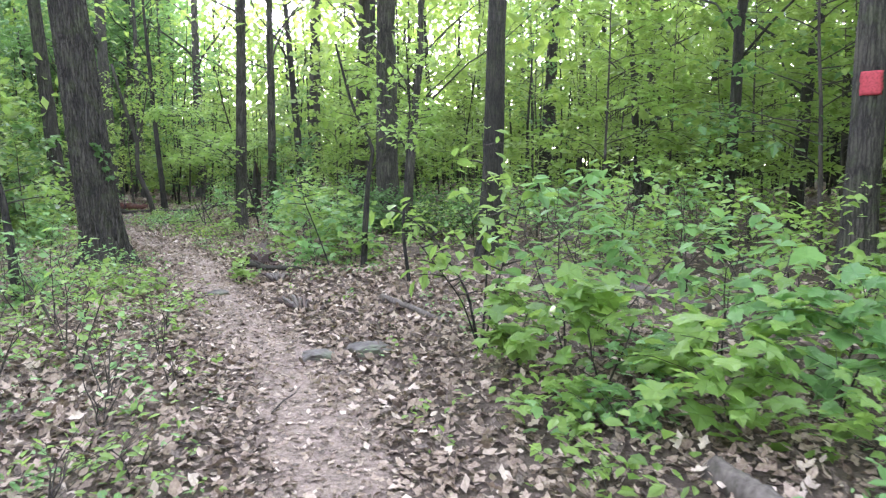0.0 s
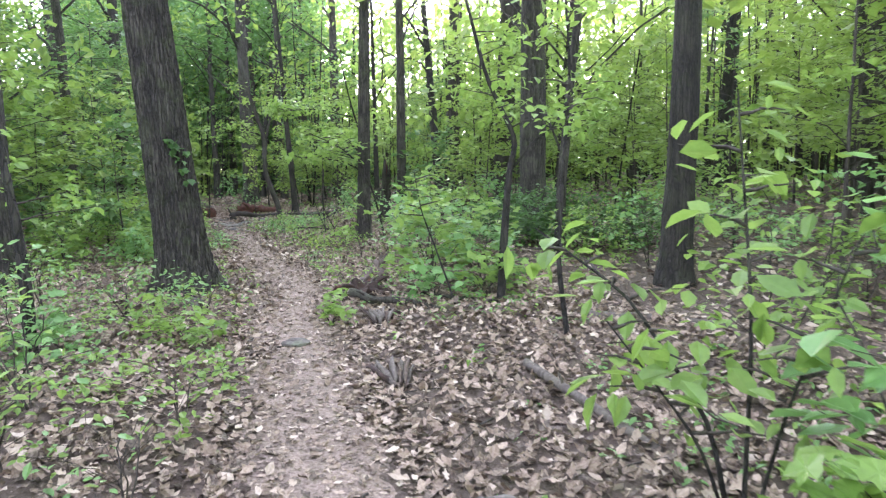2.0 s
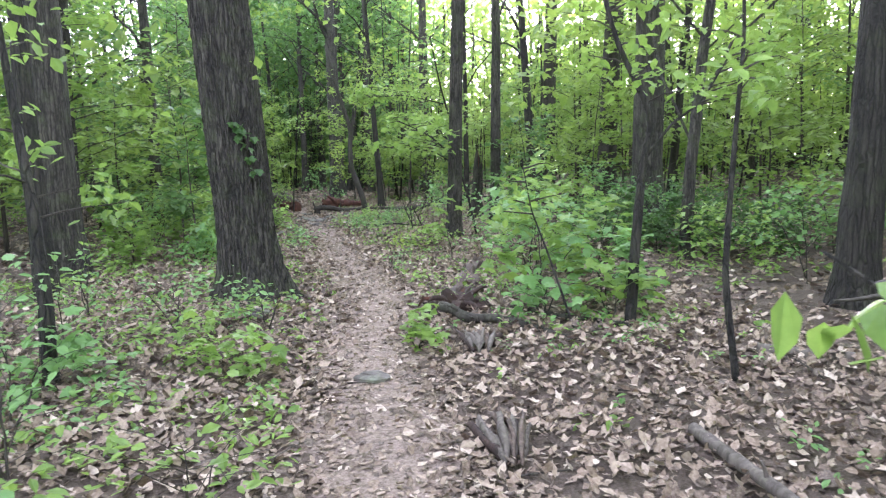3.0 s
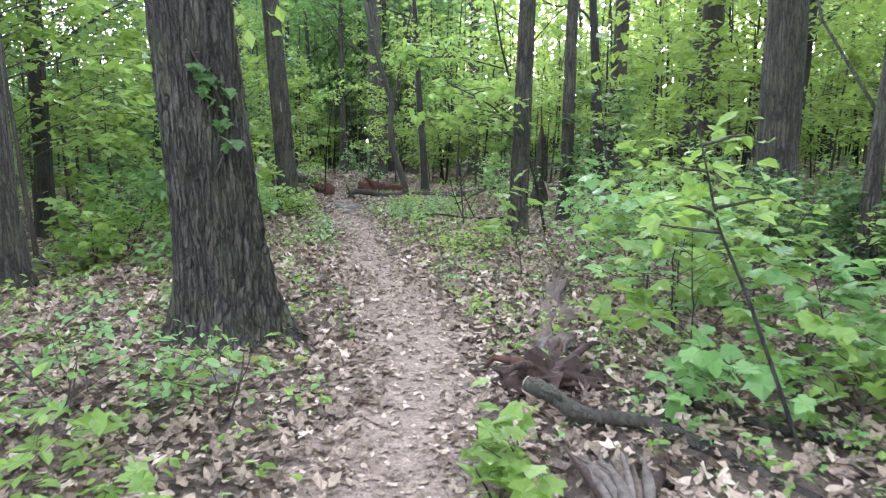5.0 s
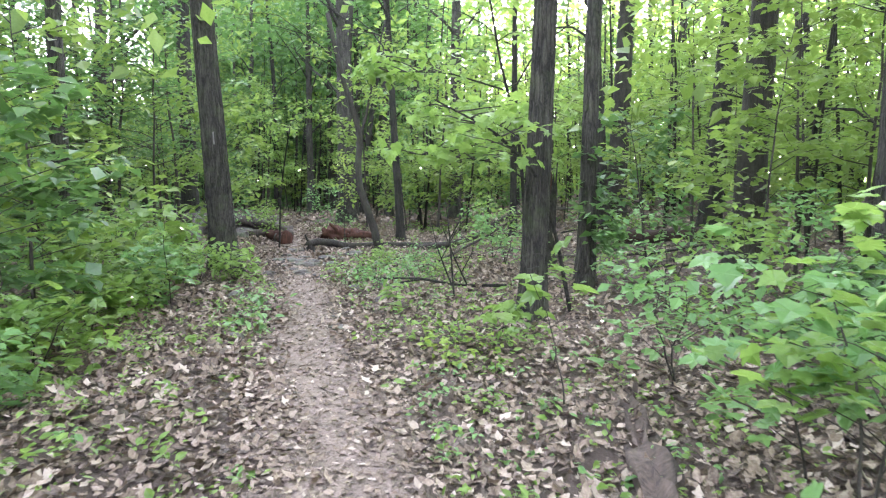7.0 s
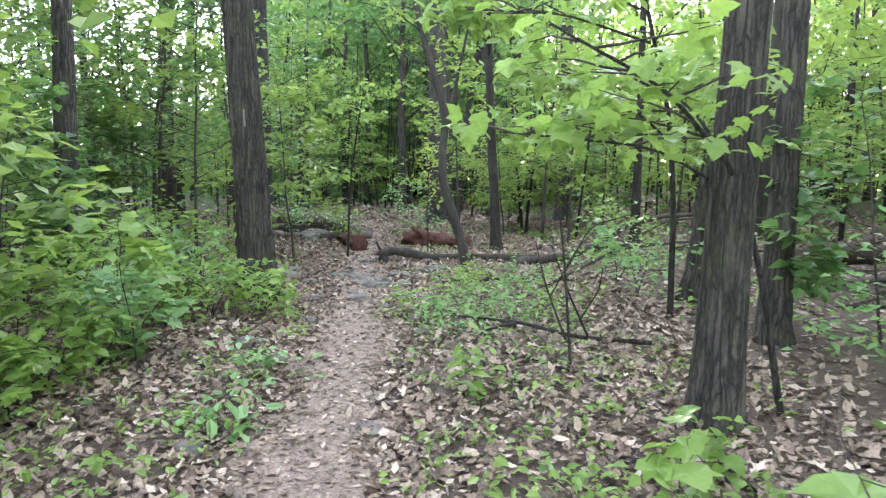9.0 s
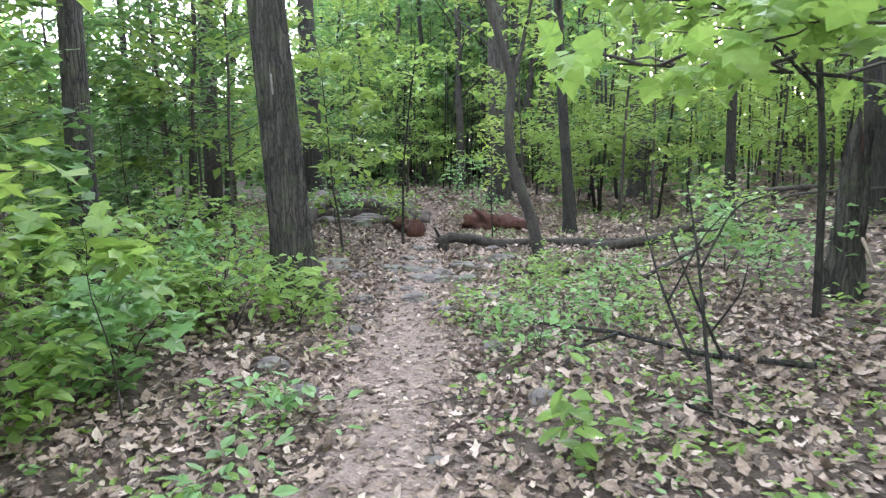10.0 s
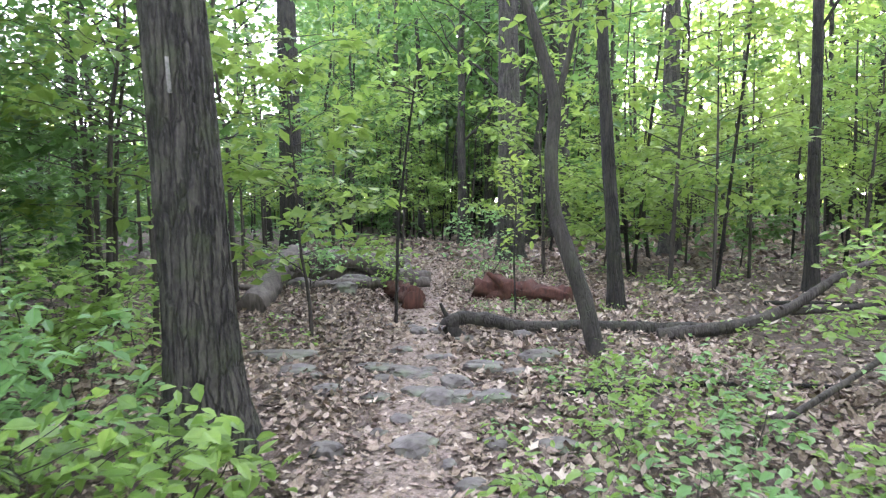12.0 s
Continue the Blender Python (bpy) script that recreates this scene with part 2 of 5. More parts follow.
def build_ground():
    g = new("ground", grid("ground", spread(-17, 7, 0.19, 900), spread(-2, 30, 0.19, 900), height, SOIL))
    tagged(g, "brown forest soil strewn with dead leaves", "ground", kind="structure")
    # the trodden strip, a ribbon 6 mm above the soil with a ragged edge
    rng = np.random.default_rng(5)
    fine = []
    for a, b in zip(SEGS[:-1], SEGS[1:]):
        n = max(2, int(np.linalg.norm(b - a) / 0.12))
        fine += [a + (b - a) * i / n for i in range(n)]
    fine = np.array(fine + [SEGS[-1]])
    k = np.ones(9) / 9
    pad = np.pad(fine, ((4, 4), (0, 0)), mode="edge")
    fine = np.stack([np.convolve(pad[:, i], k, "valid") for i in (0, 1)], 1)
    t = np.gradient(fine, axis=0)
    t /= np.linalg.norm(t, axis=1)[:, None]
    nrm = np.stack([t[:, 1], -t[:, 0]], 1)
    rag = [np.convolve(rng.normal(0, 0.24, len(fine) + 4), np.ones(5) / 5, "valid") for _ in (0, 1)]
    across = np.linspace(-1, 1, 9)
    wide = 0.5 + 0.07 * np.sin(np.arange(len(fine)) * 0.05)
    rows = []
    for i, u in enumerate(across):
        w = u * (wide + np.where(u < 0, rag[0], rag[1]))
        p = fine + nrm * w[:, None]
        z = height(p[:, 0], p[:, 1]) + 0.012 - 0.02 * abs(u) ** 3
        rows.append(np.column_stack([p, z]))
    v = np.stack(rows, 1)
    i = np.arange(v.shape[0] * 9).reshape(-1, 9)
    f = np.stack([i[:-1, :-1].ravel(), i[:-1, 1:].ravel(), i[1:, 1:].ravel(), i[1:, :-1].ravel()], 1)
    p = new("path", mesh_from("path", v.reshape(-1, 3), f, PATH_SOIL, True))
    tagged(p, "narrow trodden dirt trail of pinkish brown soil", "path", kind="structure")


build_ground()

# ---- leaves ----
# a leaf template: points along +y, length 1, folded a little along its rib
OVAL = (np.array([(0, 0, 0), (-0.27, 0.33, 0.05), (-0.22, 0.68, 0.03), (0, 1, -0.1), (0.22, 0.68, 0.03), (0.27, 0.33, 0.05)]), np.array([(0, 3, 2), (0, 2, 1), (0, 4, 3), (0, 5, 4)]))
KITE = (np.array([(0, 0, 0), (-0.33, 0.45, 0.06), (0, 1, -0.08), (0.33, 0.45, 0.06)]), np.array([(0, 2, 1), (0, 3, 2)]))
MAPLE = (np.array([(0, 0.38, -0.03), (0, 0, 0), (-0.24, -0.06, 0.01), (-0.48, 0.1, -0.04), (-0.4, 0.27, 0.03), (-0.6, 0.54, -0.05), (-0.34, 0.56, 0.03), (-0.24, 0.76, 0.02), (0, 1, -0.1), (0.24, 0.76, 0.02), (0.34, 0.56, 0.03), (0.6, 0.54, -0.05), (0.4, 0.27, 0.03), (0.48, 0.1, -0.04), (0.24, -0.06, 0.01)]),
         np.array([(0, i + 1, i) for i in range(1, 14)] + [(0, 1, 14)]))
DEAD = (np.array([(0, 0, 0), (-0.3, 0.28, 0.13), (-0.2, 0.72, 0.1), (0.03, 1, 0.16), (0.24, 0.66, 0.02), (0.31, 0.3, 0.12)]), np.array([(0, 3, 2), (0, 2, 1), (0, 4, 3), (0, 5, 4)]))
OAK = (np.array([(0, 0, 0.02), (-0.2, 0.2, 0.1), (-0.12, 0.34, 0.03), (-0.34, 0.52, 0.14), (-0.16, 0.68, 0.03), (0, 1, 0.12), (0.16, 0.66, 0.02), (0.36, 0.56, 0.1), (0.13, 0.36, 0.02), (0.22, 0.18, 0.09)]),
       np.array([(0, 2, 1), (0, 8, 2), (0, 9, 8), (2, 4, 3), (2, 8, 4), (4, 8, 6), (8, 7, 6), (4, 6, 5)]))


def leaf_mesh(name, pos, size, rng, mat, template=KITE, tilt=0.5, azimuth=None, droop=0.0):
    """Leaves at pos (n, 3), sized size (n), lying flat but for a random tilt, as one mesh."""
    n = len(pos)
    az = rng.uniform(0, 2 * np.pi, n) if azimuth is None else azimuth + rng.normal(0, 0.6, n)
    rx, ry = rng.normal(-droop, tilt, n), rng.normal(0, tilt, n)
    c, s = np.cos, np.sin
    o, z = np.ones(n), np.zeros(n)
    def m(*r): return np.stack([np.stack(q, -1) for q in r], -2)
    mz = m((c(az), -s(az), z), (s(az), c(az), z), (z, z, o))
    mx = m((o, z, z), (z, c(rx), -s(rx)), (z, s(rx), c(rx)))
    my = m((c(ry), z, s(ry)), (z, o, z), (-s(ry), z, c(ry)))
    r = mz @ mx @ my
    tv, tf = template
    wob = tv[None] * np.stack([rng.uniform(0.75, 1.25, n), np.ones(n), rng.uniform(0.3, 1.8, n)], -1)[:, None]
    v = np.einsum("nij,nkj->nki", r, wob) * np.asarray(size)[:, None, None] + pos[:, None]
    f = tf[None] + (np.arange(n) * len(tv))[:, None, None]
    return mesh_from(name, v.reshape(-1, 3), f.reshape(-1, 3), mat)


# ---- wood ----


def tube(bm_list, points, radii, sides=8, rng=None, rough=0.0, ridges=0):
    """Adds a tapered tube along points to bm_list, a list of (verts, quads)."""
    p, r = np.asarray(points, float), np.asarray(radii, float)
    t = np.gradient(p, axis=0)
    t /= np.maximum(np.linalg.norm(t, axis=1), 1e-9)[:, None]
    up = np.array([0.0, 0, 1]) if abs(t[:, 2]).mean() < 0.8 else np.array([1.0, 0, 0])
    u = np.cross(t, up)
    u /= np.linalg.norm(u, axis=1)[:, None]
    w = np.cross(t, u)
    a = np.linspace(0, 2 * np.pi, sides, endpoint=False)
    k = np.ones((len(p), sides))
    if rng is not None and rough:
        k += rng.normal(0, rough, k.shape)
    v = p[:, None] + (u[:, None] * np.cos(a)[None, :, None] + w[:, None] * np.sin(a)[None, :, None]) * (r[:, None] * k)[..., None]
    v = np.concatenate([v.reshape(-1, 3), p[:1], p[-1:]])
    i = np.arange(len(p) * sides).reshape(len(p), sides)
    j = np.roll(i, -1, 1)
    f = np.stack([i[:-1].ravel(), j[:-1].ravel(), j[1:].ravel(), i[1:].ravel()], 1)
    c0, c1 = len(p) * sides, len(p) * sides + 1
    cap = np.concatenate([np.stack([j[0], i[0], np.full(sides, c0), np.full(sides, c0)], 1), np.stack([i[-1], j[-1], np.full(sides, c1), np.full(sides, c1)], 1)])
    bm_list.append((v, f, cap[:, :3]))


def tubes_mesh(name, tubes, mat):
    verts, quads, tris, off = [], [], [], 0
    for v, f, c in tubes:
        verts.append(v), quads.append(f + off), tris.append(c + off)
        off += len(v)
    q, t = np.concatenate(quads), np.concatenate(tris)
    me = bpy.data.meshes.new(name)
    v = np.concatenate(verts).astype(np.float32)
    me.vertices.add(len(v))
    me.vertices.foreach_set("co", v.ravel())
    loops = np.concatenate([q.ravel(), t.ravel()]).astype(np.int32)
    me.loops.add(len(loops))
    me.loops.foreach_set("vertex_index", loops)
    me.polygons.add(len(q) + len(t))
    starts = np.concatenate([np.arange(len(q)) * 4, len(q) * 4 + np.arange(len(t)) * 3]).astype(np.int32)
    me.polygons.foreach_set("loop_start", starts)
    me.polygons.foreach_set("use_smooth", np.ones(len(starts), bool))
    me.materials.append(mat)
    me.update(calc_edges=True)
    return me


def child(name, me, parent, label=""):
    ob = new(name, me)
    ob.parent = parent
    return tagged(ob, label)


def bend(p0, p1, sag, rng, n=7, wob=0.03):
    """A crooked line from p0 to p1."""
    p0, p1 = np.array(p0, float), np.array(p1, float)
    u = np.linspace(0, 1, n)[:, None]
    q = p0 + (p1 - p0) * u
    length = np.linalg.norm(p1 - p0)
    q[:, 2] += sag * length * np.sin(np.pi * u[:, 0])
    q[1:-1] += np.cumsum(rng.normal(0, wob * length / 3, (n - 2, 3)), 0)
    return q


def trunk_line(h, lean, rng, n=14, crook=0.02):
    z = h * np.linspace(0, 1, n) ** 1.25
    wob = np.cumsum(rng.normal(0, crook, (n, 2)), 0) * np.linspace(0, 1, n)[:, None]
    return np.column_stack([lean[0] * z + wob[:, 0], lean[1] * z + wob[:, 1], z])


def fork_points(line, rng, start, count, reach, rise):
    """Limbs that leave a trunk line above the share start of its height."""
    out = []
    for i in range(count):
        k = start + (0.97 - start) * (i + rng.uniform(0, 0.8)) / count
        j = k * (len(line) - 1)
        a = line[int(j)] + (line[min(int(j) + 1, len(line) - 1)] - line[int(j)]) * (j % 1)
        az = rng.uniform(0, 2 * np.pi)
        length = reach * (1.15 - 0.6 * k) * rng.uniform(0.7, 1.25)
        b = a + np.array([np.cos(az), np.sin(az), rise * rng.uniform(0.4, 1.3)]) * length
        out.append((a, b))
    return out


def build_tree(name, radius, h, lean=(0, 0), seed=1, mat=None, label="", crown_leaves=420, leaf=0.24, limbs=9, start=0.42, sides=12, reach=3.4, crook=0.05, flare=1.45, each_limb=False, leaf_mat=None):
    """A grown forest tree: tapered trunk with root flare, limbs, and a ragged crown of leaves."""
    rng = np.random.default_rng(seed)
    mat = mat or BARK
    root = tagged(new(name), label or "tall forest tree with grey-brown bark and fresh green leaves", "tree")
    n = 16
    line = trunk_line(h, lean, rng, n, crook)
    line[0, 2] = -0.25
    z = line[:, 2]
    tubes = []
    lz = np.concatenate([[-0.25, 0, 0.08, 0.18, 0.32, 0.5, 0.8], np.linspace(1.3, h, 18)])
    lp = np.column_stack([np.interp(lz, z, line[:, 0]), np.interp(lz, z, line[:, 1]), lz])
    lr = radius * (1 - 0.8 * (lz / h).clip(0, 1) ** 1.1) * (1 + (flare - 1) * np.exp(-lz.clip(0) / 0.32))
    tube(tubes, lp, lr, sides, rng, 0.03)
    child("trunk", tubes_mesh("trunk", tubes, mat), root)
    wood, pos = [], []
    for a, b in fork_points(line, rng, start, limbs, reach, 0.8):
        q = bend(a, b, 0.08, rng, 6 if each_limb else 5, 0.12)
        r0 = radius * 0.32 * (1 - 0.6 * a[2] / h)
        tube(wood, q, np.linspace(r0, r0 * 0.22, len(q)), 5 if each_limb else 4)
        for _ in range(2):
            k = rng.uniform(0.45, 0.9)
            s = q[int(k * (len(q) - 1))]
            e2 = s + rng.normal(0, 1, 3) * (0.9, 0.9, 0.35) + (b - a) * 0.3
            tube(wood, bend(s, e2, 0.05, rng, 4, 0.1), np.linspace(r0 * 0.4, r0 * 0.1, 4), 4 if each_limb else 3)
            c = max(4, crown_leaves // (limbs * 2))
            pos.append(e2 + rng.normal(0, 1, (c, 3)) * (0.95, 0.95, 0.38))
    if each_limb:
        for i in range(0, len(wood), 3):
            child("limb", tubes_mesh("limb", wood[i:i + 3], mat), root)
    elif wood:
        tagged(child("branchwork", tubes_mesh("branchwork", wood, mat), root), kind="stuff")
    if pos and crown_leaves:
        pos = np.concatenate(pos)
        tagged(child("crown", leaf_mesh("crown", pos, leaf * rng.uniform(0.6, 1.25, len(pos)), rng, leaf_mat or LEAF_FAR, KITE, 0.55), root), kind="stuff")
    return root


def spray(rng, a, b, count, wide, flat=0.07):
    """Places of leaves along a twig from a to b, spread out flat on both sides."""
    u = rng.uniform(0.2, 1.06, count) ** 0.8
    side = np.cross(b - a, (0, 0, 1.0))
    side /= max(np.linalg.norm(side), 1e-6)
    w = rng.normal(0, wide, count) * (1.15 - 0.6 * u)
    return a + (b - a) * u[:, None] + side * w[:, None] + rng.normal(0, flat, (count, 3)) * (0.6, 0.6, 1)


FOLIAGE = {}


def build_sapling(name, h, radius, seed, label, lean=(0, 0), branches=14, reach=1.2, leaves=40, leaf=0.1, first=0.22, template=KITE, leaf_mat=None, mat=None, rise=0.25, category="sapling", crook=0.03, wide=0.16, droop=0.15, sides=7):
    """A slim understorey tree or shrub stem: layered flat sprays of leaves on thin branches."""
    rng = np.random.default_rng(seed)
    root = tagged(new(name), label, category)
    line = trunk_line(h, lean, rng, 12, crook)
    line[0, 2] = -0.12
    stem, twigs, pos = [], [], []
    tube(stem, line, radius * (1 - 0.85 * np.linspace(0, 1, 12)), sides, rng, 0.04)
    for a, b in fork_points(line, rng, first, branches, reach, rise):
        q = bend(a, b, 0.06, rng, 5, 0.08)
        tube(twigs, q, np.linspace(radius * 0.3, radius * 0.06 + 0.0015, 5), 3)
        pos.append(spray(rng, q[1], q[-1], leaves, wide * reach))
    child("stem", tubes_mesh("stem", stem, mat or TWIG), root)
    if twigs:
        tagged(child("twigwork", tubes_mesh("twigwork", twigs, mat or TWIG), root), kind="stuff")
    if leaves and pos:
        pos = np.concatenate(pos)
        FOLIAGE[root.name] = pos
        tagged(child("foliage", leaf_mesh("foliage", pos, leaf * rng.uniform(0.55, 1.25, len(pos)), rng, leaf_mat or LEAF, template, 0.33, droop=droop), root), kind="stuff")
    return root


def put(ob, x, y, rz=0.0, z=None, s=1.0):
    ob.matrix_basis = pose(x, y, trunk_z(x, y) if z is None else z, 0, 0, rz) @ Matrix.Scale(s, 4)
    return ob

# ---- the trees that stand beside the trail ----
BIG = "tall broad-leaved tree with furrowed grey-brown bark"
HEROES = (  # x, y, radius, height, lean, bark, label
    (-8.6, 11.4, 0.25, 15, (-0.03, 0.0), BARK, BIG + " beside a slim trunk"),
    (-7.5, 10.1, 0.115, 11, (-0.03, -0.01), BARK_DARK, "slim dark-barked tree leaning towards a thicker trunk"),
    (0.78, 11.74, 0.185, 15, (0.03, 0.01), BARK_DARK, "straight tree with dark furrowed bark"),
    (-1.4, 17.6, 0.29, 17, (0.0, 0.0), BARK, BIG + " behind a dark bush"),
    (-2.6, 21.8, 0.24, 16, (0.03, 0.0), BARK_SMOOTH, "tall tree with smooth grey bark"),
    (-3.1, 26.5, 0.25, 16, (0.06, 0.0), BARK_DARK, "dark leaning forest tree"),
    (-5.56, 30.0, 0.29, 17, (0.03, 0.01), BARK_SMOOTH, "tall tree with smooth grey bark"),
    (-4.75, 19.4, 0.13, 12, (0.02, 0.0), BARK, "slender grey-brown tree beside a broken snag"),
    (-12.9, 18.1, 0.155, 12, (-0.02, 0.0), BARK, "slender reddish grey tree behind low shrubs"),
    (-17.9, 27.0, 0.27, 16, (-0.01, 0.0), BARK_DARK, "thick dark tree beyond a log pile"),
    (-14.9, 31.4, 0.31, 17, (0.0, 0.0), BARK, BIG + " beyond the fallen branch"),
    (-10.0, 25.0, 0.1, 10, (-0.05, 0.0), BARK_DARK, "thin dark crooked tree"),
    (-11.6, 33.5, 0.25, 16, (0.0, 0.0), BARK, BIG),
    (-8.0, 27.9, 0.1, 11, (0.01, 0.0), BARK_DARK, "thin straight dark tree"),
    (-5.6, 28.0, 0.17, 12, (-0.08, 0.0), BARK_DARK, "leaning grey tree in the thicket"),
    (4.9, 8.2, 0.2, 14, (0.02, 0.0), BARK, "tree with a faded red square painted on its bark"),
    (6.2, 21.0, 0.25, 16, (0.02, 0.0), BARK, BIG),
    (8.2, 21.5, 0.27, 16, (0.06, 0.0), BARK_SMOOTH, "grey leaning forest tree"),
    (3.6, 25.0, 0.24, 16, (0.05, 0.0), BARK_DARK, "dark forked forest tree"),
)


def furrowed_trunk(root, radius, h, lean, seed, mat, top_share=0.8, flare=1.5, lobes=5, sides=160, depth=0.03, first=3.8, pitch=0.042):
    """A near trunk whose bark furrows are real relief: a fine mesh up to first, coarser above."""
    rng = np.random.default_rng(seed)
    lz = np.concatenate([np.arange(-0.25, first, 0.036), np.linspace(first, h, 14)])
    a = np.linspace(0, 2 * np.pi, sides, endpoint=False)
    zz, aa = np.meshgrid(lz, a, indexing="ij")
    base = radius * (1 - top_share * (zz / h).clip(0, 1) ** 1.1) * (1 + (flare - 1) * np.exp(-zz.clip(0) / 0.3) * (1 + 0.35 * np.cos(lobes * aa + seed)))
    wander = sum(0.16 * np.sin(zz * w + ph) for w, ph in zip(rng.uniform(1.5, 7, 5), rng.uniform(0, 6, 5)))
    k = max(6, int(round(base[40].mean() * 2 * np.pi / pitch)))
    swing = aa + wander * pitch * 3.0 + 0.07 * np.sin(3 * aa + 0.5 * zz + seed) + 0.045 * np.sin(8 * aa - 1.1 * zz) + 0.022 * np.sin(17 * aa + 4.3 * zz) + 0.014 * np.sin(29 * aa - 11 * zz)
    ridge = np.abs(np.sin(0.5 * k * swing)) ** 0.45 + 0.35 * np.abs(np.sin(0.5 * (2 * k + 1) * swing + 2.0 * zz)) ** 0.6
    plate = np.sin(zz * 17 + 4 * np.sin(5 * aa) + 3 * np.sin(11 * aa + zz))
    ridge *= 1 - 0.45 * (plate > 0.82)
    r = base + depth * (ridge - 0.8) + rng.normal(0, depth * 0.07, zz.shape)
    v = np.stack([lean[0] * zz + r * np.cos(aa), lean[1] * zz + r * np.sin(aa), zz], -1).reshape(-1, 3)
    i = np.arange(zz.size).reshape(zz.shape)
    j = np.roll(i, -1, 1)
    f = np.stack([i[:-1].ravel(), j[:-1].ravel(), j[1:].ravel(), i[1:].ravel()], 1)
    return child("trunk", mesh_from("trunk", v, f, mat, True), root)


def near_tree(x, y, radius, h, lean, seed, mat, label, z=None, **kw):
    root = build_tree("tree", radius, h, lean, seed, mat, label, limbs=10, start=0.45, each_limb=True)
    old = next(o for o in root.children if o.name.startswith("trunk"))
    bpy.data.objects.remove(old)
    furrowed_trunk(root, radius, h, lean, seed, mat, **kw)
    return put(root, x, y, z=z)


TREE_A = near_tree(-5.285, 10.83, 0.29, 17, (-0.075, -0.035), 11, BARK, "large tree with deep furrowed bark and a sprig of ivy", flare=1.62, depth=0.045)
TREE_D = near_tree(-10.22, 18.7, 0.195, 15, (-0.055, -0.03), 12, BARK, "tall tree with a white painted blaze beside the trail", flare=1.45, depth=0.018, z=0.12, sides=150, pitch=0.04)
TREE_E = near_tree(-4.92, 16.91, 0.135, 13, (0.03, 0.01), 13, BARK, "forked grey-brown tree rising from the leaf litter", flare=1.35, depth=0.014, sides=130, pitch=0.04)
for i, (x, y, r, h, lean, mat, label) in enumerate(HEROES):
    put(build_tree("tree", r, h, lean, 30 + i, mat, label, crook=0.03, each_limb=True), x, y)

# ---- the wood around: trees and saplings, thinned along the trail ----
rng = np.random.default_rng(77)
PLACED = [(h[0], h[1]) for h in HEROES] + [(-5.33, 10.84), (-10.25, 18.68), (-4.92, 16.91)]


def free_spot(rng, x0, x1, y0, y1, gap, clear):
    for _ in range(400):
        x, y = rng.uniform(x0, x1), rng.uniform(y0, y1)
        if trail_distance(x, y) > clear and min((x - a) ** 2 + (y - b) ** 2 for a, b in PLACED) > gap * gap:
            PLACED.append((x, y))
            return x, y
    return None


def open_side(x, y):
    """The wood thins out to the north-west, towards its edge."""
    yaw = math.degrees(math.atan2(-(x + 5), y - 12))
    return 42 < yaw < 67 and math.hypot(x + 5, y - 12) > 13


def sunward(x, y):
    """The crowns stand further apart towards the low sun."""
    yaw = math.degrees(math.atan2(-(x + 5), y - 12))
    return 5 < yaw < 21 and math.hypot(x + 5, y - 12) > 16


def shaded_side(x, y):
    """North-west of the trail, off the sun, shade is put into the leaf colours."""
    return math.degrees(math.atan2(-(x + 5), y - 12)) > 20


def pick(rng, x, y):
    """One of six kinds: the odd ones have shade tinted into their leaves."""
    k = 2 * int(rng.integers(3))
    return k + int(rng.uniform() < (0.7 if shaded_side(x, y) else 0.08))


# even kinds carry the plain canopy leaf, odd ones the shade-tinted copy
KINDS = [build_tree("tree", r, h, (lx, ly), 200 + i, mat, "slim forest tree with a light green crown", crown_leaves=880, leaf=0.31, start=s, limbs=10, reach=3.2, crook=0.09, sides=9, leaf_mat=LEAF_SHADE_TINTED if i % 2 else LEAF_FAR)
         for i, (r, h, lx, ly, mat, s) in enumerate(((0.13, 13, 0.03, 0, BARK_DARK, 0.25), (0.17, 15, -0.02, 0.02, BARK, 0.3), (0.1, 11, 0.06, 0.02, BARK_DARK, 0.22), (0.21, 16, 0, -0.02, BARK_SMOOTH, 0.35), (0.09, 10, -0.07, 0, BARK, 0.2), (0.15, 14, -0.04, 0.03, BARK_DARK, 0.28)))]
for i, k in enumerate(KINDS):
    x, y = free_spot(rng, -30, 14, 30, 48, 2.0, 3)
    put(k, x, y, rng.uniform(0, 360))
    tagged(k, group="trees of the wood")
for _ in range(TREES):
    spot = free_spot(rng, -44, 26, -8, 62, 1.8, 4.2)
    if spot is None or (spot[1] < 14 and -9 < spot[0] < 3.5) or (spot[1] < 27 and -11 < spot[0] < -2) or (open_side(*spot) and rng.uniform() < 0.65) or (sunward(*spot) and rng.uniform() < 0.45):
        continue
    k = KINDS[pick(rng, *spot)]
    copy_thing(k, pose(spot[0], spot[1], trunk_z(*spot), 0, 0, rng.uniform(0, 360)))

for _ in range(34):
    spot = free_spot(rng, -36, -7, 34, 54, 1.5, 2.5)
    if spot and not open_side(*spot) and not sunward(*spot):
        copy_thing(KINDS[pick(rng, *spot)], pose(spot[0], spot[1], trunk_z(*spot), 0, 0, rng.uniform(0, 360)))

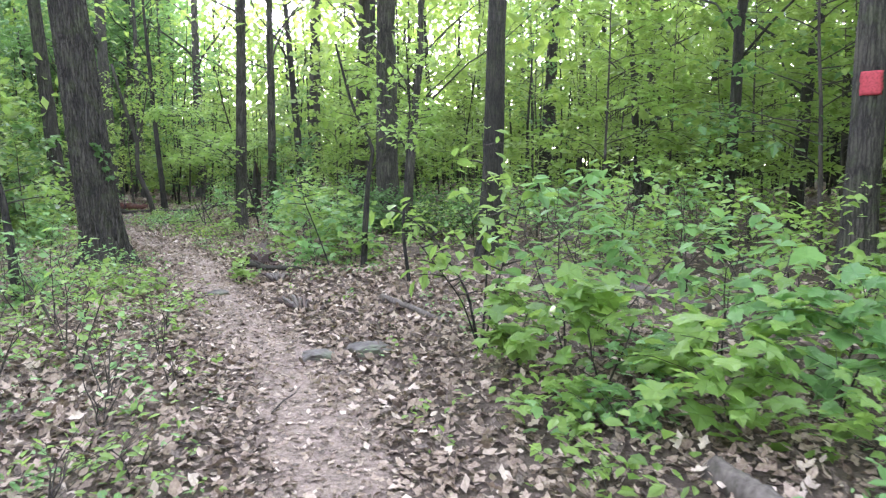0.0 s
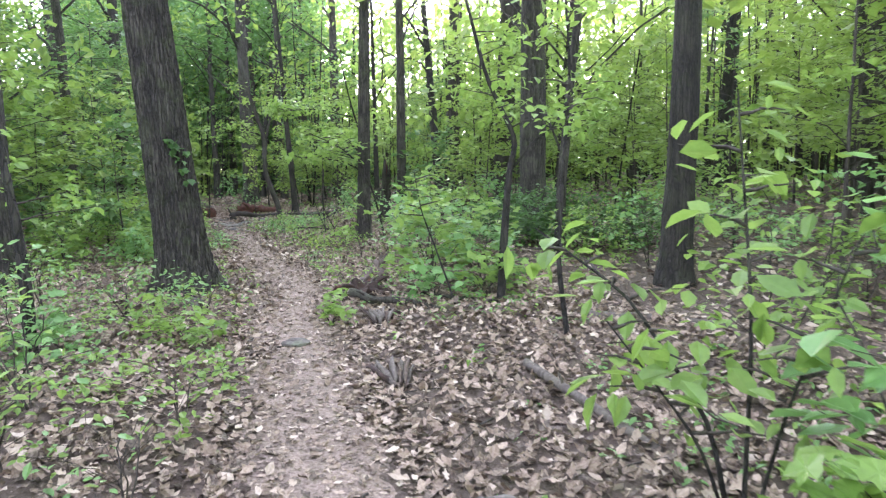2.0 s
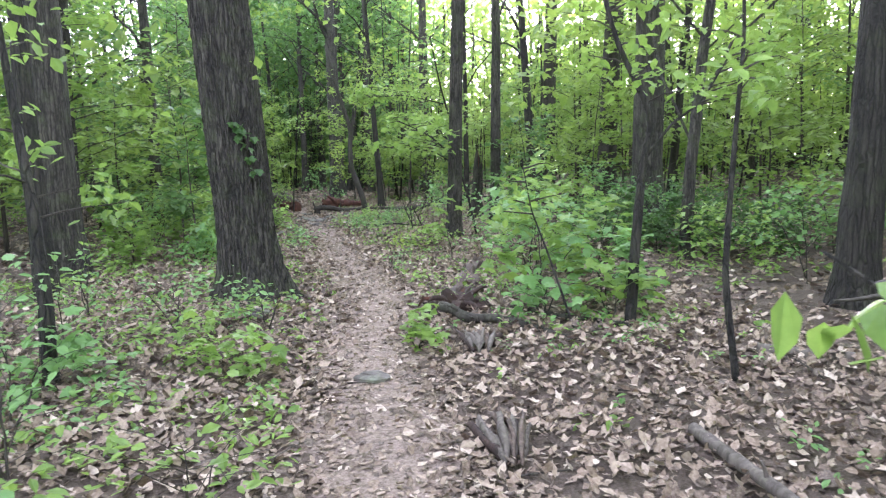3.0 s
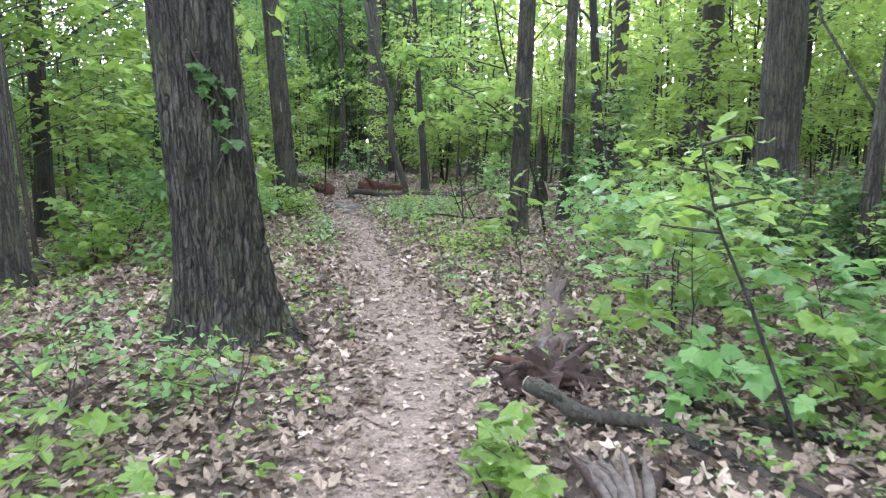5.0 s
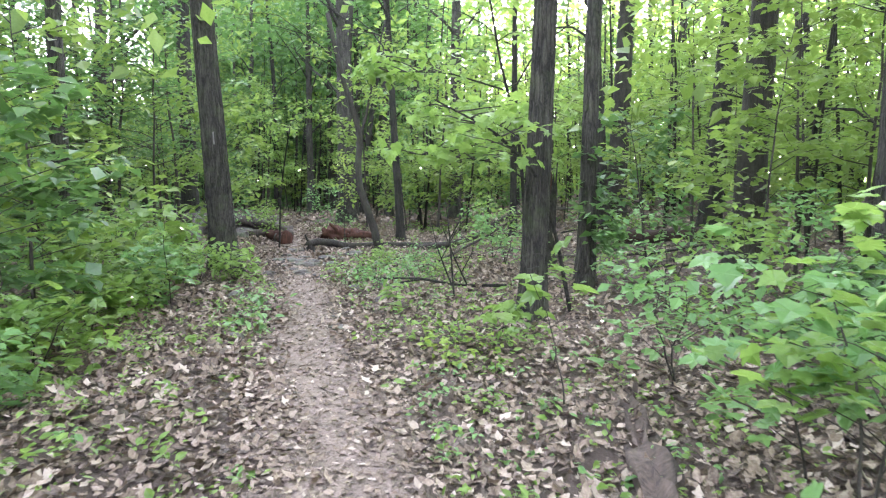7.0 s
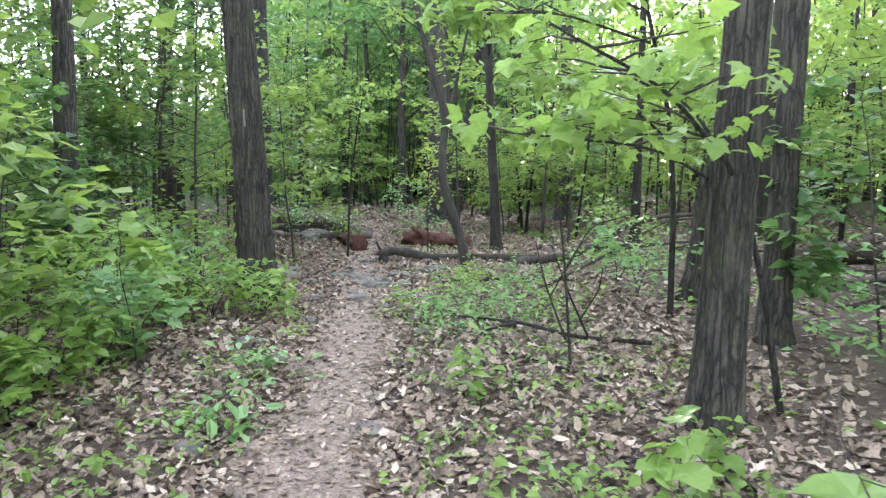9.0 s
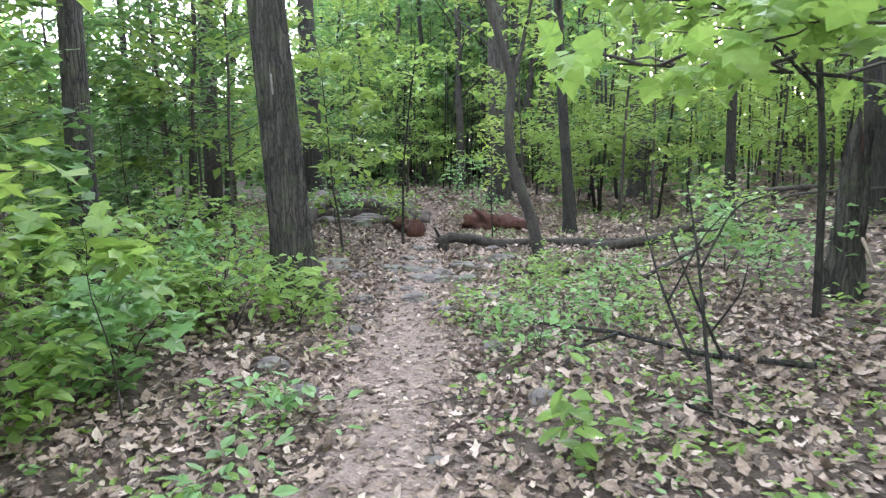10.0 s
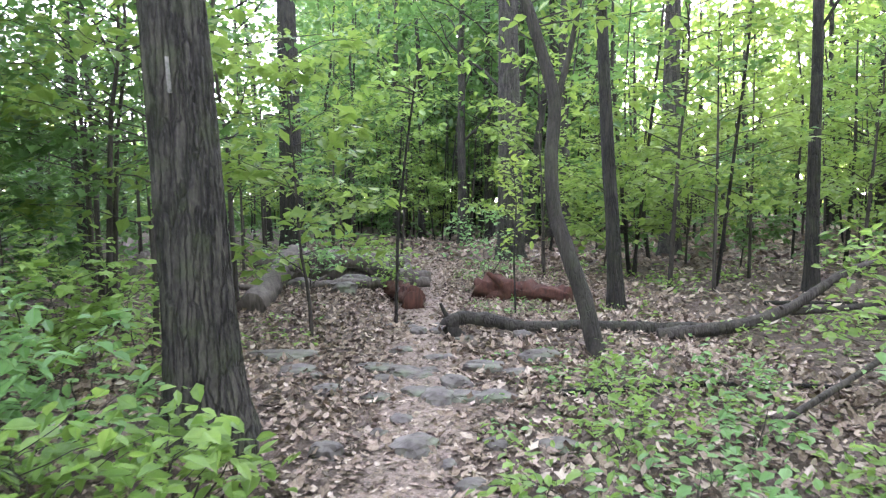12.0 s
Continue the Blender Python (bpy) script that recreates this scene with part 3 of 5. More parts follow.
# odd saplings share the leaf colour with shade painted in
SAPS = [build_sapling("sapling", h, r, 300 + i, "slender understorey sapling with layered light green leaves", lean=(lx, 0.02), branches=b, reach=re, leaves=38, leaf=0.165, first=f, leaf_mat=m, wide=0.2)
        for i, (h, r, lx, b, re, f, m) in enumerate(((4.6, 0.034, 0.05, 22, 1.5, 0.3, LEAF_FAR), (6.2, 0.042, -0.04, 26, 1.9, 0.3, LEAF_SHADE_TINTED), (3.2, 0.024, 0.08, 18, 1.2, 0.26, LEAF_FAR), (7.5, 0.052, 0.02, 28, 2.1, 0.3, LEAF_SHADE_TINTED), (5.2, 0.037, -0.08, 22, 1.6, 0.28, LEAF), (2.4, 0.018, 0.1, 16, 0.9, 0.2, LEAF_SHADE_TINTED)))]
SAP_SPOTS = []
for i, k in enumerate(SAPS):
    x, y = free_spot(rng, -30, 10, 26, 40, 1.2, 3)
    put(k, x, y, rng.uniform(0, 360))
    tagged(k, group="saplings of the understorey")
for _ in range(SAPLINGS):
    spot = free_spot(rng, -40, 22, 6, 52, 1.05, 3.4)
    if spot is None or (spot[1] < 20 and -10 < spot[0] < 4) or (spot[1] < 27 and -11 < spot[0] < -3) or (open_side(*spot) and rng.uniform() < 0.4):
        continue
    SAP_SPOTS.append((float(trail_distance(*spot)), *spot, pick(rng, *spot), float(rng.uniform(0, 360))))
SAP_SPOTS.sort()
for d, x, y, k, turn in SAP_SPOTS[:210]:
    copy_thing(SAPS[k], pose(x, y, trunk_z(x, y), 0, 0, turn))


def far_understorey(spots):
    """The saplings deeper in the wood, past counting: thin stems and layers of leaves."""
    rng = np.random.default_rng(78)
    pos, stems = [], []
    for d, x, y, k, turn in spots:
        p = FOLIAGE[SAPS[k].name][:: 4]
        c, s = math.cos(radians(turn)), math.sin(radians(turn))
        pos.append(np.column_stack([x + c * p[:, 0] - s * p[:, 1], y + s * p[:, 0] + c * p[:, 1], p[:, 2] + trunk_z(x, y)]))
        top = p[:, 2].max()
        tube(stems, [(x, y, trunk_z(x, y) - 0.1), (x + 0.1 * c, y + 0.1 * s, top * 0.5), (x + 0.25 * c, y + 0.25 * s, top)], (0.04, 0.03, 0.01), 5)
    for _ in range(420):
        x, y = rng.uniform(-40, 20), rng.uniform(20, 54)
        if trail_distance(x, y) < 3.5 or (y < 27 and -11 < x < -2) or open_side(x, y):
            continue
        z, h = trunk_z(x, y), rng.uniform(4, 9)
        lean = rng.normal(0, 0.07, 2)
        r = rng.uniform(0.022, 0.06)
        tube(stems, [(x, y, z - 0.1), (x + lean[0] * h * 0.5 + rng.normal(0, 0.12), y + lean[1] * h * 0.5, z + h * 0.5), (x + lean[0] * h, y + lean[1] * h, z + h)], (r, r * 0.75, r * 0.3), 5)
    pos = np.concatenate(pos)
    # west of 20 degrees the leaves' shade is part of their colour
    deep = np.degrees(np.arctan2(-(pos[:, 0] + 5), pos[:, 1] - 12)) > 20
    for p, mat, label in ((pos[deep], LEAF_SHADE_TINTED, "green understorey leaves deep in the wood, shade tinted into their colour"), (pos[~deep], LEAF_FAR, "light green understorey leaves deep in the wood")):
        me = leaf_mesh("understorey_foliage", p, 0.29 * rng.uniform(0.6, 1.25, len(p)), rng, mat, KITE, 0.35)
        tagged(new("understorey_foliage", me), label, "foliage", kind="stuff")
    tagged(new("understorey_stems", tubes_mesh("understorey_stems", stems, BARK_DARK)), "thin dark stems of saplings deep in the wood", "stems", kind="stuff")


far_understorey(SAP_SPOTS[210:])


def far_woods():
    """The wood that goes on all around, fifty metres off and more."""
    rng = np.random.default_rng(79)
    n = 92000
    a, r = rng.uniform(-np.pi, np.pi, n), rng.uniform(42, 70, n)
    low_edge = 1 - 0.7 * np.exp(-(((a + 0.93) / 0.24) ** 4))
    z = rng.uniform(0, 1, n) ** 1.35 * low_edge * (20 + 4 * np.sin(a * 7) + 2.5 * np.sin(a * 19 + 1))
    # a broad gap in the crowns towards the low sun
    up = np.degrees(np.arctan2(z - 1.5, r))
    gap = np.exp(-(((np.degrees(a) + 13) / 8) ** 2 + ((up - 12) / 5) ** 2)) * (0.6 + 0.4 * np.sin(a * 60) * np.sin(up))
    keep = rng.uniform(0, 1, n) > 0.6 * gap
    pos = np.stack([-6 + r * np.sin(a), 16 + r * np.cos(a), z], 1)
    # distant leaves on the left take the colour darkened as if shaded
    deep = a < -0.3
    for k, mat, label in ((keep & deep, LEAF_SHADE_TINTED, "green foliage of the distant wood, shade tinted into its colour"), (keep & ~deep, LEAF_FAR, "light green foliage of the distant wood")):
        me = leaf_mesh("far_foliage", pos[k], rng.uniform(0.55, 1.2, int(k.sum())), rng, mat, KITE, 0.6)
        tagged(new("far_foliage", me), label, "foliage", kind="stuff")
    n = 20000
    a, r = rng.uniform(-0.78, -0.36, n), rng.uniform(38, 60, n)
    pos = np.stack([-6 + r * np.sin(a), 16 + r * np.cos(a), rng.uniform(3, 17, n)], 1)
    me = leaf_mesh("far_foliage", pos, rng.uniform(0.5, 1.0, n), rng, LEAF_SHADE_TINTED, KITE, 0.6)
    tagged(new("far_foliage", me), "green crowns closing the distant wood, shade tinted into their colour", "foliage", kind="stuff")
    n = 15000
    a, r = rng.uniform(-1.4, 0.9, n), rng.uniform(16, 44, n)
    x, y = -6 + r * np.sin(a), 14 + r * np.cos(a)
    k = (trail_distance(x, y) > 4) & (np.sin(x * 0.9) * np.cos(y * 0.7) + rng.normal(0, 0.4, n) > -0.1) & ((x < -11) | (y > 31))
    pos = np.stack([x, y, height(x, y) + 0.05 + 0.9 * rng.uniform(0, 1, n) ** 2], 1)[k]
    me = leaf_mesh("undergrowth", pos, rng.uniform(0.15, 0.3, len(pos)), rng, LEAF_SHADE_TINTED, KITE, 0.4)
    tagged(new("undergrowth", me), "low green undergrowth deep in the wood, shade tinted into its colour", "foliage", kind="stuff")
    n = 46000
    a, r = rng.uniform(-np.pi, np.pi, n), rng.uniform(44, 66, n)
    pos = np.stack([-6 + r * np.sin(a), 16 + r * np.cos(a), 6.5 * rng.uniform(0, 1, n) ** 1.3], 1)
    k = (np.abs(a + 1.0) > 0.16) | (rng.uniform(0, 1, n) < 0.35)
    me = leaf_mesh("far_thicket", pos[k], rng.uniform(0.5, 1.0, int(k.sum())), rng, LEAF_FAR, KITE, 0.7)
    tagged(new("far_thicket", me), "green undergrowth of the distant wood", "foliage", kind="stuff")
    stems = []
    for _ in range(260):
        a, r, h = rng.uniform(0, 6.28), rng.uniform(46, 74), rng.uniform(13, 20)
        x, y = -6 + r * math.sin(a), 16 + r * math.cos(a)
        tube(stems, [(x, y, -0.3), (x + rng.normal(0, 0.3), y, h * 0.5), (x + rng.normal(0, 0.7), y, h)], (rng.uniform(0.12, 0.28), 0.13, 0.05), 6)
    tagged(new("far_trunks", tubes_mesh("far_trunks", stems, BARK_DARK)), "dark trunks of the distant wood", "trunks", kind="stuff")


far_woods()

# ---- understorey beside the trail ----


def shrub(x, y, h, seed, label, reach=0.6, branches=12, leaves=16, leaf=0.09, mat=None, template=OVAL, lean=(0, 0), first=0.2, radius=0.01, rise=0.45, stems=1, category="shrub", crook=0.025, wide=0.2, droop=0.15, tag="shrub"):
    """A woody shrub: one stem, or several from one foot."""
    root = build_sapling(tag, h, radius, seed, label, lean, branches, reach, leaves, leaf, first, template, mat or LEAF, TWIG, rise, category, crook, wide, droop, 5)
    rng = np.random.default_rng(seed + 9)
    for i in range(stems - 1):
        a = rng.uniform(0, 2 * np.pi)
        tubes = []
        tube(tubes, bend((0, 0, -0.05), (0.45 * h * np.cos(a), 0.45 * h * np.sin(a), h * rng.uniform(0.6, 1.0)), 0.05, rng, 7, 0.06), np.linspace(radius * 0.9, 0.003, 7), 5)
        child("stem", tubes_mesh("stem", tubes, TWIG), root)
    return put(root, x, y)


LOW = "low leafy shrub with fresh green oval leaves"
# beside the trail's start, to the east: leafy shrubs from knee to head height
for i, (x, y, h, re, b, lf, lean) in enumerate((
        (0.95, 5.3, 1.4, 0.55, 14, 0.15, (-0.05, 0)), (1.45, 5.9, 1.35, 0.6, 16, 0.11, (0.05, 0)), (1.0, 4.3, 0.75, 0.5, 14, 0.11, (0.05, 0)),
        (1.9, 4.7, 1.1, 0.6, 16, 0.11, (0, 0)), (2.6, 5.6, 1.2, 0.7, 18, 0.1, (0, 0)), (1.6, 3.7, 0.55, 0.5, 14, 0.12, (0, 0)), (2.3, 3.9, 0.8, 0.6, 16, 0.12, (0, 0)),
        (3.3, 6.4, 1.3, 0.8, 18, 0.1, (0, 0)), (1.9, 7.2, 1.5, 0.7, 16, 0.1, (0.08, 0)), (2.9, 8.2, 1.5, 0.9, 18, 0.1, (0, 0)), (0.9, 7.9, 1.25, 0.6, 14, 0.1, (0.04, 0)),
        (3.9, 9.0, 1.5, 0.9, 18, 0.1, (0, 0)), (1.9, 9.9, 1.4, 0.8, 16, 0.1, (0, 0)), (0.55, 4.9, 0.5, 0.35, 9, 0.1, (0, 0)), (3.1, 4.6, 0.9, 0.6, 16, 0.12, (0, 0)))):
    shrub(x, y, h, 400 + i, LOW if h < 1.2 else "slender leafy shrub with bright green oval leaves", re, b, 13 if h > 1.2 else 10, lf if h > 1.2 else lf * 1.25, LEAF if i % 3 else LEAF_COOL, OVAL if h > 1 else MAPLE, lean=lean, stems=2 + i % 2)
# west of the trail's start: twiggy undergrowth with sparse leaves
for i, (x, y, h) in enumerate(((-3.1, 5.6, 0.95), (-3.7, 6.5, 1.05), (-2.7, 5.0, 0.7), (-4.3, 7.0, 0.9), (-3.5, 4.9, 0.9), (-4.6, 6.1, 1.1), (-5.6, 7.2, 1.1), (-5.3, 8.3, 0.8), (-6.4, 8.3, 1.0), (-5.0, 9.2, 0.55), (-6.2, 9.4, 0.7), (-4.35, 9.6, 0.4), (-2.6, 6.4, 0.4))):
    shrub(x, y, h, 440 + i, "twiggy shrub with sparse small leaves among dead leaves", 0.5, 12, 9, 0.07, LEAF_COOL if i % 2 else LEAF, stems=3, first=0.15, radius=0.008)
# round the rotten stump and the dark bush
for i, (x, y, h, re, b, lf) in enumerate(((-2.6, 12.8, 1.35, 0.55, 15, 0.1), (-2.3, 12.0, 1.0, 0.6, 16, 0.1), (-1.75, 12.9, 1.0, 0.5, 14, 0.11), (-1.5, 11.2, 0.7, 0.5, 14, 0.11), (-2.15, 11.2, 0.95, 0.5, 14, 0.11), (-1.95, 10.35, 0.3, 0.4, 10, 0.09), (-1.35, 10.5, 0.4, 0.4, 12, 0.09), (-2.2, 14.1, 0.8, 0.5, 14, 0.1), (-2.75, 9.3, 0.22, 0.2, 7, 0.08))):
    shrub(x, y, h, 470 + i, LOW + " by a rotten stump", re, b, 9, lf * 1.2, LEAF_COOL if i % 2 else LEAF, stems=2, template=MAPLE)
for i, (x, y, s) in enumerate(((-1.15, 15.3, 1.0), (-0.45, 15.0, 0.85), (-1.8, 15.9, 0.8), (0.3, 15.6, 0.8))):
    shrub(x, y, 1.0 * s, 490 + i, "dense dark green bush on the forest floor", 1.0 * s, 34, 46, 0.09, LEAF_DARK, KITE, first=0.05, rise=0.3, stems=3)
# leaf sprays that reach towards the trail
shrub(-4.05, 14.15, 1.1, 500, "young maple with a few very broad bright leaves", 0.42, 6, 2, 0.18, LEAF, MAPLE, first=0.55, radius=0.007, rise=0.12, droop=0.2, lean=(-0.2, 0.05), wide=0.25)
shrub(-4.9, 15.68, 0.42, 501, "young maple seedling with broad leaves", 0.3, 6, 4, 0.15, LEAF, MAPLE, first=0.4, radius=0.006, rise=0.1)
shrub(-2.75, 13.3, 1.0, 502, "leafy young hazel with a pale stem", 0.5, 10, 9, 0.13, LEAF_COOL, MAPLE, lean=(-0.15, 0.05), radius=0.008)
shrub(-8.85, 15.95, 1.3, 505, "young maple with broad bright leaves", 0.34, 10, 5, 0.15, LEAF, MAPLE, first=0.68, radius=0.007, rise=0.12)
shrub(-7.45, 15.4, 0.2, 506, "broad-leaved seedlings on the leaf litter", 0.3, 12, 5, 0.1, LEAF_COOL, OVAL, first=0.05, radius=0.004, rise=0.25, category="herb")
shrub(-7.9, 16.1, 0.25, 507, "broad-leaved seedlings on the leaf litter", 0.35, 14, 6, 0.09, LEAF_COOL, OVAL, first=0.05, radius=0.004, rise=0.25, category="herb")
shrub(-6.39, 16.63, 0.3, 503, "bright green broad-leaved herb on the leaf litter", 0.16, 7, 5, 0.12, LEAF, OVAL, first=0.05, radius=0.006, rise=1.5, category="herb")
shrub(-4.75, 9.6, 0.3, 508, "yellow-green seedlings at the foot of the large tree", 0.3, 12, 6, 0.08, LEAF, OVAL, first=0.1, radius=0.004, rise=0.4, category="herb")
shrub(-4.5, 8.6, 0.3, 509, "broad-leaved seedlings before the large tree", 0.35, 14, 6, 0.1, LEAF, OVAL, first=0.1, radius=0.004, rise=0.35, category="herb")
shrub(-3.75, 8.3, 0.26, 510, "broad-leaved seedlings before the large tree", 0.35, 14, 6, 0.1, LEAF, MAPLE, first=0.1, radius=0.004, rise=0.35, category="herb")
shrub(-4.6, 7.6, 0.35, 511, "broad-leaved seedlings before the large tree", 0.4, 14, 6, 0.1, LEAF_COOL, MAPLE, first=0.1, radius=0.004, rise=0.35, category="herb")
# thicket west of the blazed tree
for i, (x, y, h, re) in enumerate(((-9.4, 16.3, 0.6, 0.55), (-10.1, 16.7, 0.75, 0.6), (-10.9, 17.2, 0.85, 0.65), (-9.75, 15.6, 0.7, 0.6), (-11.6, 17.9, 0.9, 0.7), (-10.6, 15.9, 0.85, 0.65), (-11.9, 16.9, 0.95, 0.7), (-9.75, 17.5, 0.5, 0.5), (-10.75, 18.2, 0.6, 0.6), (-12.5, 18.9, 0.95, 0.7), (-11.6, 19.2, 0.7, 0.6), (-9.0, 15.3, 0.45, 0.45), (-11.2, 15.2, 0.9, 0.7), (-12.8, 17.2, 1.2, 0.8), (-13.4, 19.6, 1.1, 0.8), (-8.75, 14.7, 0.55, 0.45), (-9.9, 14.4, 0.9, 0.6), (-8.2, 13.9, 0.5, 0.45), (-7.6, 13.2, 0.6, 0.45), (-8.9, 13.3, 0.9, 0.6), (-7.3, 12.5, 0.5, 0.4), (-8.4, 12.4, 0.7, 0.5), (-9.55, 18.0, 0.45, 0.45), (-10.0, 17.2, 0.55, 0.5))):
    shrub(x, y, h, 520 + i, "dense low green shrub beside the trail", re, 17, 16, 0.11, LEAF if i % 4 else LEAF_COOL, OVAL if i % 3 else MAPLE, first=0.12, stems=3, rise=0.4)
# low herbs east of the trail near the fallen branch
for i, (x, y) in enumerate(((-7.7, 19.4), (-8.2, 19.9), (-7.2, 19.0), (-8.5, 20.6), (-7.6, 20.3), (-6.9, 19.9), (-7.9, 18.7), (-8.7, 21.1), (-7.9, 21.4), (-8.15, 18.9), (-7.35, 18.2), (-6.7, 19.1))):
    shrub(x, y, 0.26, 560 + i, "patch of low green herbs over dead leaves", 0.36, 13, 9, 0.075, LEAF if i % 2 else LEAF_COOL, first=0.05, stems=2, rise=0.25, radius=0.005, category="herb", tag="herb_patch")
# low plants round the trail's start
for i, (x, y, h) in enumerate(((0.9, 3.6, 0.25), (0.75, 3.1, 0.22), (2.1, 3.2, 0.4), (1.75, 2.4, 0.3), (0.6, 3.9, 0.2), (2.7, 3.6, 0.45), (1.3, 4.3, 0.35))):
    shrub(x, y, h, 620 + i, "low broad-leaved plants among dead leaves", 0.36, 13, 8, 0.085, LEAF if i % 3 else LEAF_COOL, OVAL if i % 2 else MAPLE, first=0.1, stems=2, rise=0.35, radius=0.005, category="herb", tag="herb_patch")
for i, (x, y, h) in enumerate(((-1.55, 3.3, 0.2), (-2.0, 3.9, 0.4), (-2.5, 3.5, 0.5), (-1.9, 4.8, 0.3), (-2.9, 4.3, 0.6), (-2.3, 5.5, 0.35), (-1.75, 2.9, 0.25), (-2.2, 4.4, 0.55), (-3.2, 3.8, 0.6))):
    shrub(x, y, h, 660 + i, "twiggy low shrub with few small leaves among dead leaves", 0.36, 11, 4, 0.06, LEAF_COOL if i % 3 else LEAF, first=0.2, stems=4, rise=0.6, radius=0.006)
# yellowish plants at the bend
for i, (x, y) in enumerate(((-5.0, 14.9), (-4.7, 15.2), (-5.3, 15.4))):
    shrub(x, y, 0.2, 580 + i, "pale yellow-green herb on the leaf litter", 0.28, 14, 8, 0.07, LEAF_YELLOW if i == 0 else LEAF, first=0.05, rise=0.3, radius=0.004, category="herb", tag="herb_patch")


def bent_sapling(label, lines, radii, seed, leaves=0, leaf=0.11, mat=LEAF, bark=BARK_DARK, wide=0.3, top=0.35, reach=0.9, branches=10, template=OVAL, droop=0.25):
    """A sapling whose crooked stem and forks follow the given lines."""
    rng = np.random.default_rng(seed)
    base = np.array(lines[0][0], float)
    base[2] = trunk_z(base[0], base[1])
    root = tagged(new("sapling"), label, "sapling")
    root.matrix_basis = pose(*base)
    first = None
    for line, r in zip(lines, radii):
        q = np.array(line, float) - base
        if first is None:
            q[0, 2] = -0.1
            first = q
        u = np.linspace(0, 1, 4 * len(q))
        k = np.linspace(0, 1, len(q))
        f = np.stack([np.interp(u, k, q[:, i]) for i in range(3)], 1)
        f[1:-1] = (f[:-2] + 2 * f[1:-1] + f[2:]) / 4
        tubes = []
        tube(tubes, f, np.linspace(r[0], r[1], len(u)), 9, rng, 0.04)
        child("stem" if q is first else "fork", tubes_mesh("stem", tubes, bark), root)
    if leaves:
        twigs, pos = [], []
        for line in lines:
            q = np.array(line, float) - base
            for a, b in fork_points(q, rng, top, branches, reach, 0.15):
                s = bend(a, b, 0.05, rng, 5, 0.08)
                tube(twigs, s, np.linspace(0.009, 0.002, 5), 4)
                pos.append(spray(rng, s[1], s[-1], leaves, wide * reach * 0.7))
        tagged(child("twigwork", tubes_mesh("twigwork", twigs, TWIG), root), kind="stuff")
        pos = np.concatenate(pos)
        tagged(child("foliage", leaf_mesh("foliage", pos, leaf * rng.uniform(0.6, 1.25, len(pos)), rng, mat, template, 0.42, droop=droop), root), kind="stuff")
    return root


bent_sapling("slim dark forked sapling beside the stump", (((-1.21, 10.36, 0), (-1.17, 10.49, 0.82), (-1.13, 10.6, 1.46), (-1.05, 10.68, 1.83), (-1.38, 10.67, 2.52), (-1.6, 10.67, 3.4)), ((-1.13, 10.6, 1.46), (-0.9, 10.73, 1.78), (-0.66, 10.84, 1.96), (-0.3, 11.0, 2.6))), ((0.05, 0.016), (0.016, 0.006)), 600, 26, top=0.62, reach=0.8)
bent_sapling("thin dark sapling on the leaf litter", (((-0.43, 9.02, 0), (-0.53, 9.09, 0.71), (-0.49, 9.22, 1.48), (-0.43, 9.37, 2.33), (-0.5, 9.5, 3.4)),), ((0.026, 0.008),), 601, 16, top=0.6, reach=0.7)
bent_sapling("thin dark sapling leaning over the trail side", (((-4.79, 7.71, 0), (-4.86, 7.78, 0.68), (-4.95, 7.83, 1.21), (-5.07, 7.87, 1.74), (-5.4, 8.0, 3.2)),), ((0.058, 0.02),), 602, 22, top=0.45, reach=0.8)
bent_sapling("slim leaning sapling with a few bright leaves", (((-1.59, 9.95, 0), (-1.87, 10.06, 0.74), (-2.02, 10.16, 1.06), (-2.13, 10.29, 1.5)),), ((0.011, 0.004),), 603, 9, 0.11, reach=0.4, top=0.62, branches=7)
bent_sapling("crooked leaning tree with a fork, rising by the fallen branch", (((-9.11, 22.0, 0), (-9.29, 22.1, 0.54), (-9.5, 22.1, 1.1), (-9.61, 22.1, 1.36), (-9.66, 22.13, 1.83), (-9.65, 22.23, 2.41), (-9.84, 22.2, 3.05), (-10.02, 22.16, 3.6), (-10.3, 22.14, 4.8)), ((-9.65, 22.25, 2.43), (-9.57, 22.37, 2.89), (-9.5, 22.5, 3.5), (-9.3, 22.6, 4.6))), ((0.085, 0.045), (0.035, 0.015)), 604, 22, 0.12, LEAF_FAR, top=0.72, reach=1.0, bark=BARK_SMOOTH)
bent_sapling("overhanging sapling with layered bright green leaves", (((-5.75, 20.0, 0), (-5.75, 19.9, 1.3), (-5.8, 19.7, 2.2), (-6.0, 19.4, 3.2), (-6.1, 19.1, 4.2)), ((-5.8, 19.75, 1.9), (-6.1, 19.1, 2.25), (-6.4, 18.4, 2.45)), ((-5.95, 19.45, 2.8), (-6.5, 18.6, 2.95), (-7.0, 17.7, 2.85))), ((0.035, 0.012), (0.016, 0.005), (0.014, 0.004)), 605, 24, 0.15, LEAF, reach=1.1, top=0.45, branches=14)
bent_sapling("young tree with layered leaves leaning over the clearing", (((-4.55, 17.3, 0), (-4.7, 17.1, 0.9), (-4.85, 16.85, 1.55), (-5.15, 16.3, 1.98), (-5.6, 15.8, 2.25)), ((-4.8, 16.95, 1.4), (-5.2, 17.4, 2.0), (-5.9, 18.2, 2.35)), ((-4.8, 16.95, 1.4), (-5.35, 16.95, 1.72), (-6.2, 16.55, 1.8))), ((0.025, 0.007), (0.014, 0.005), (0.013, 0.004)), 606, 11, 0.11, LEAF, reach=0.8, top=0.55, branches=10, template=MAPLE, droop=0.4)
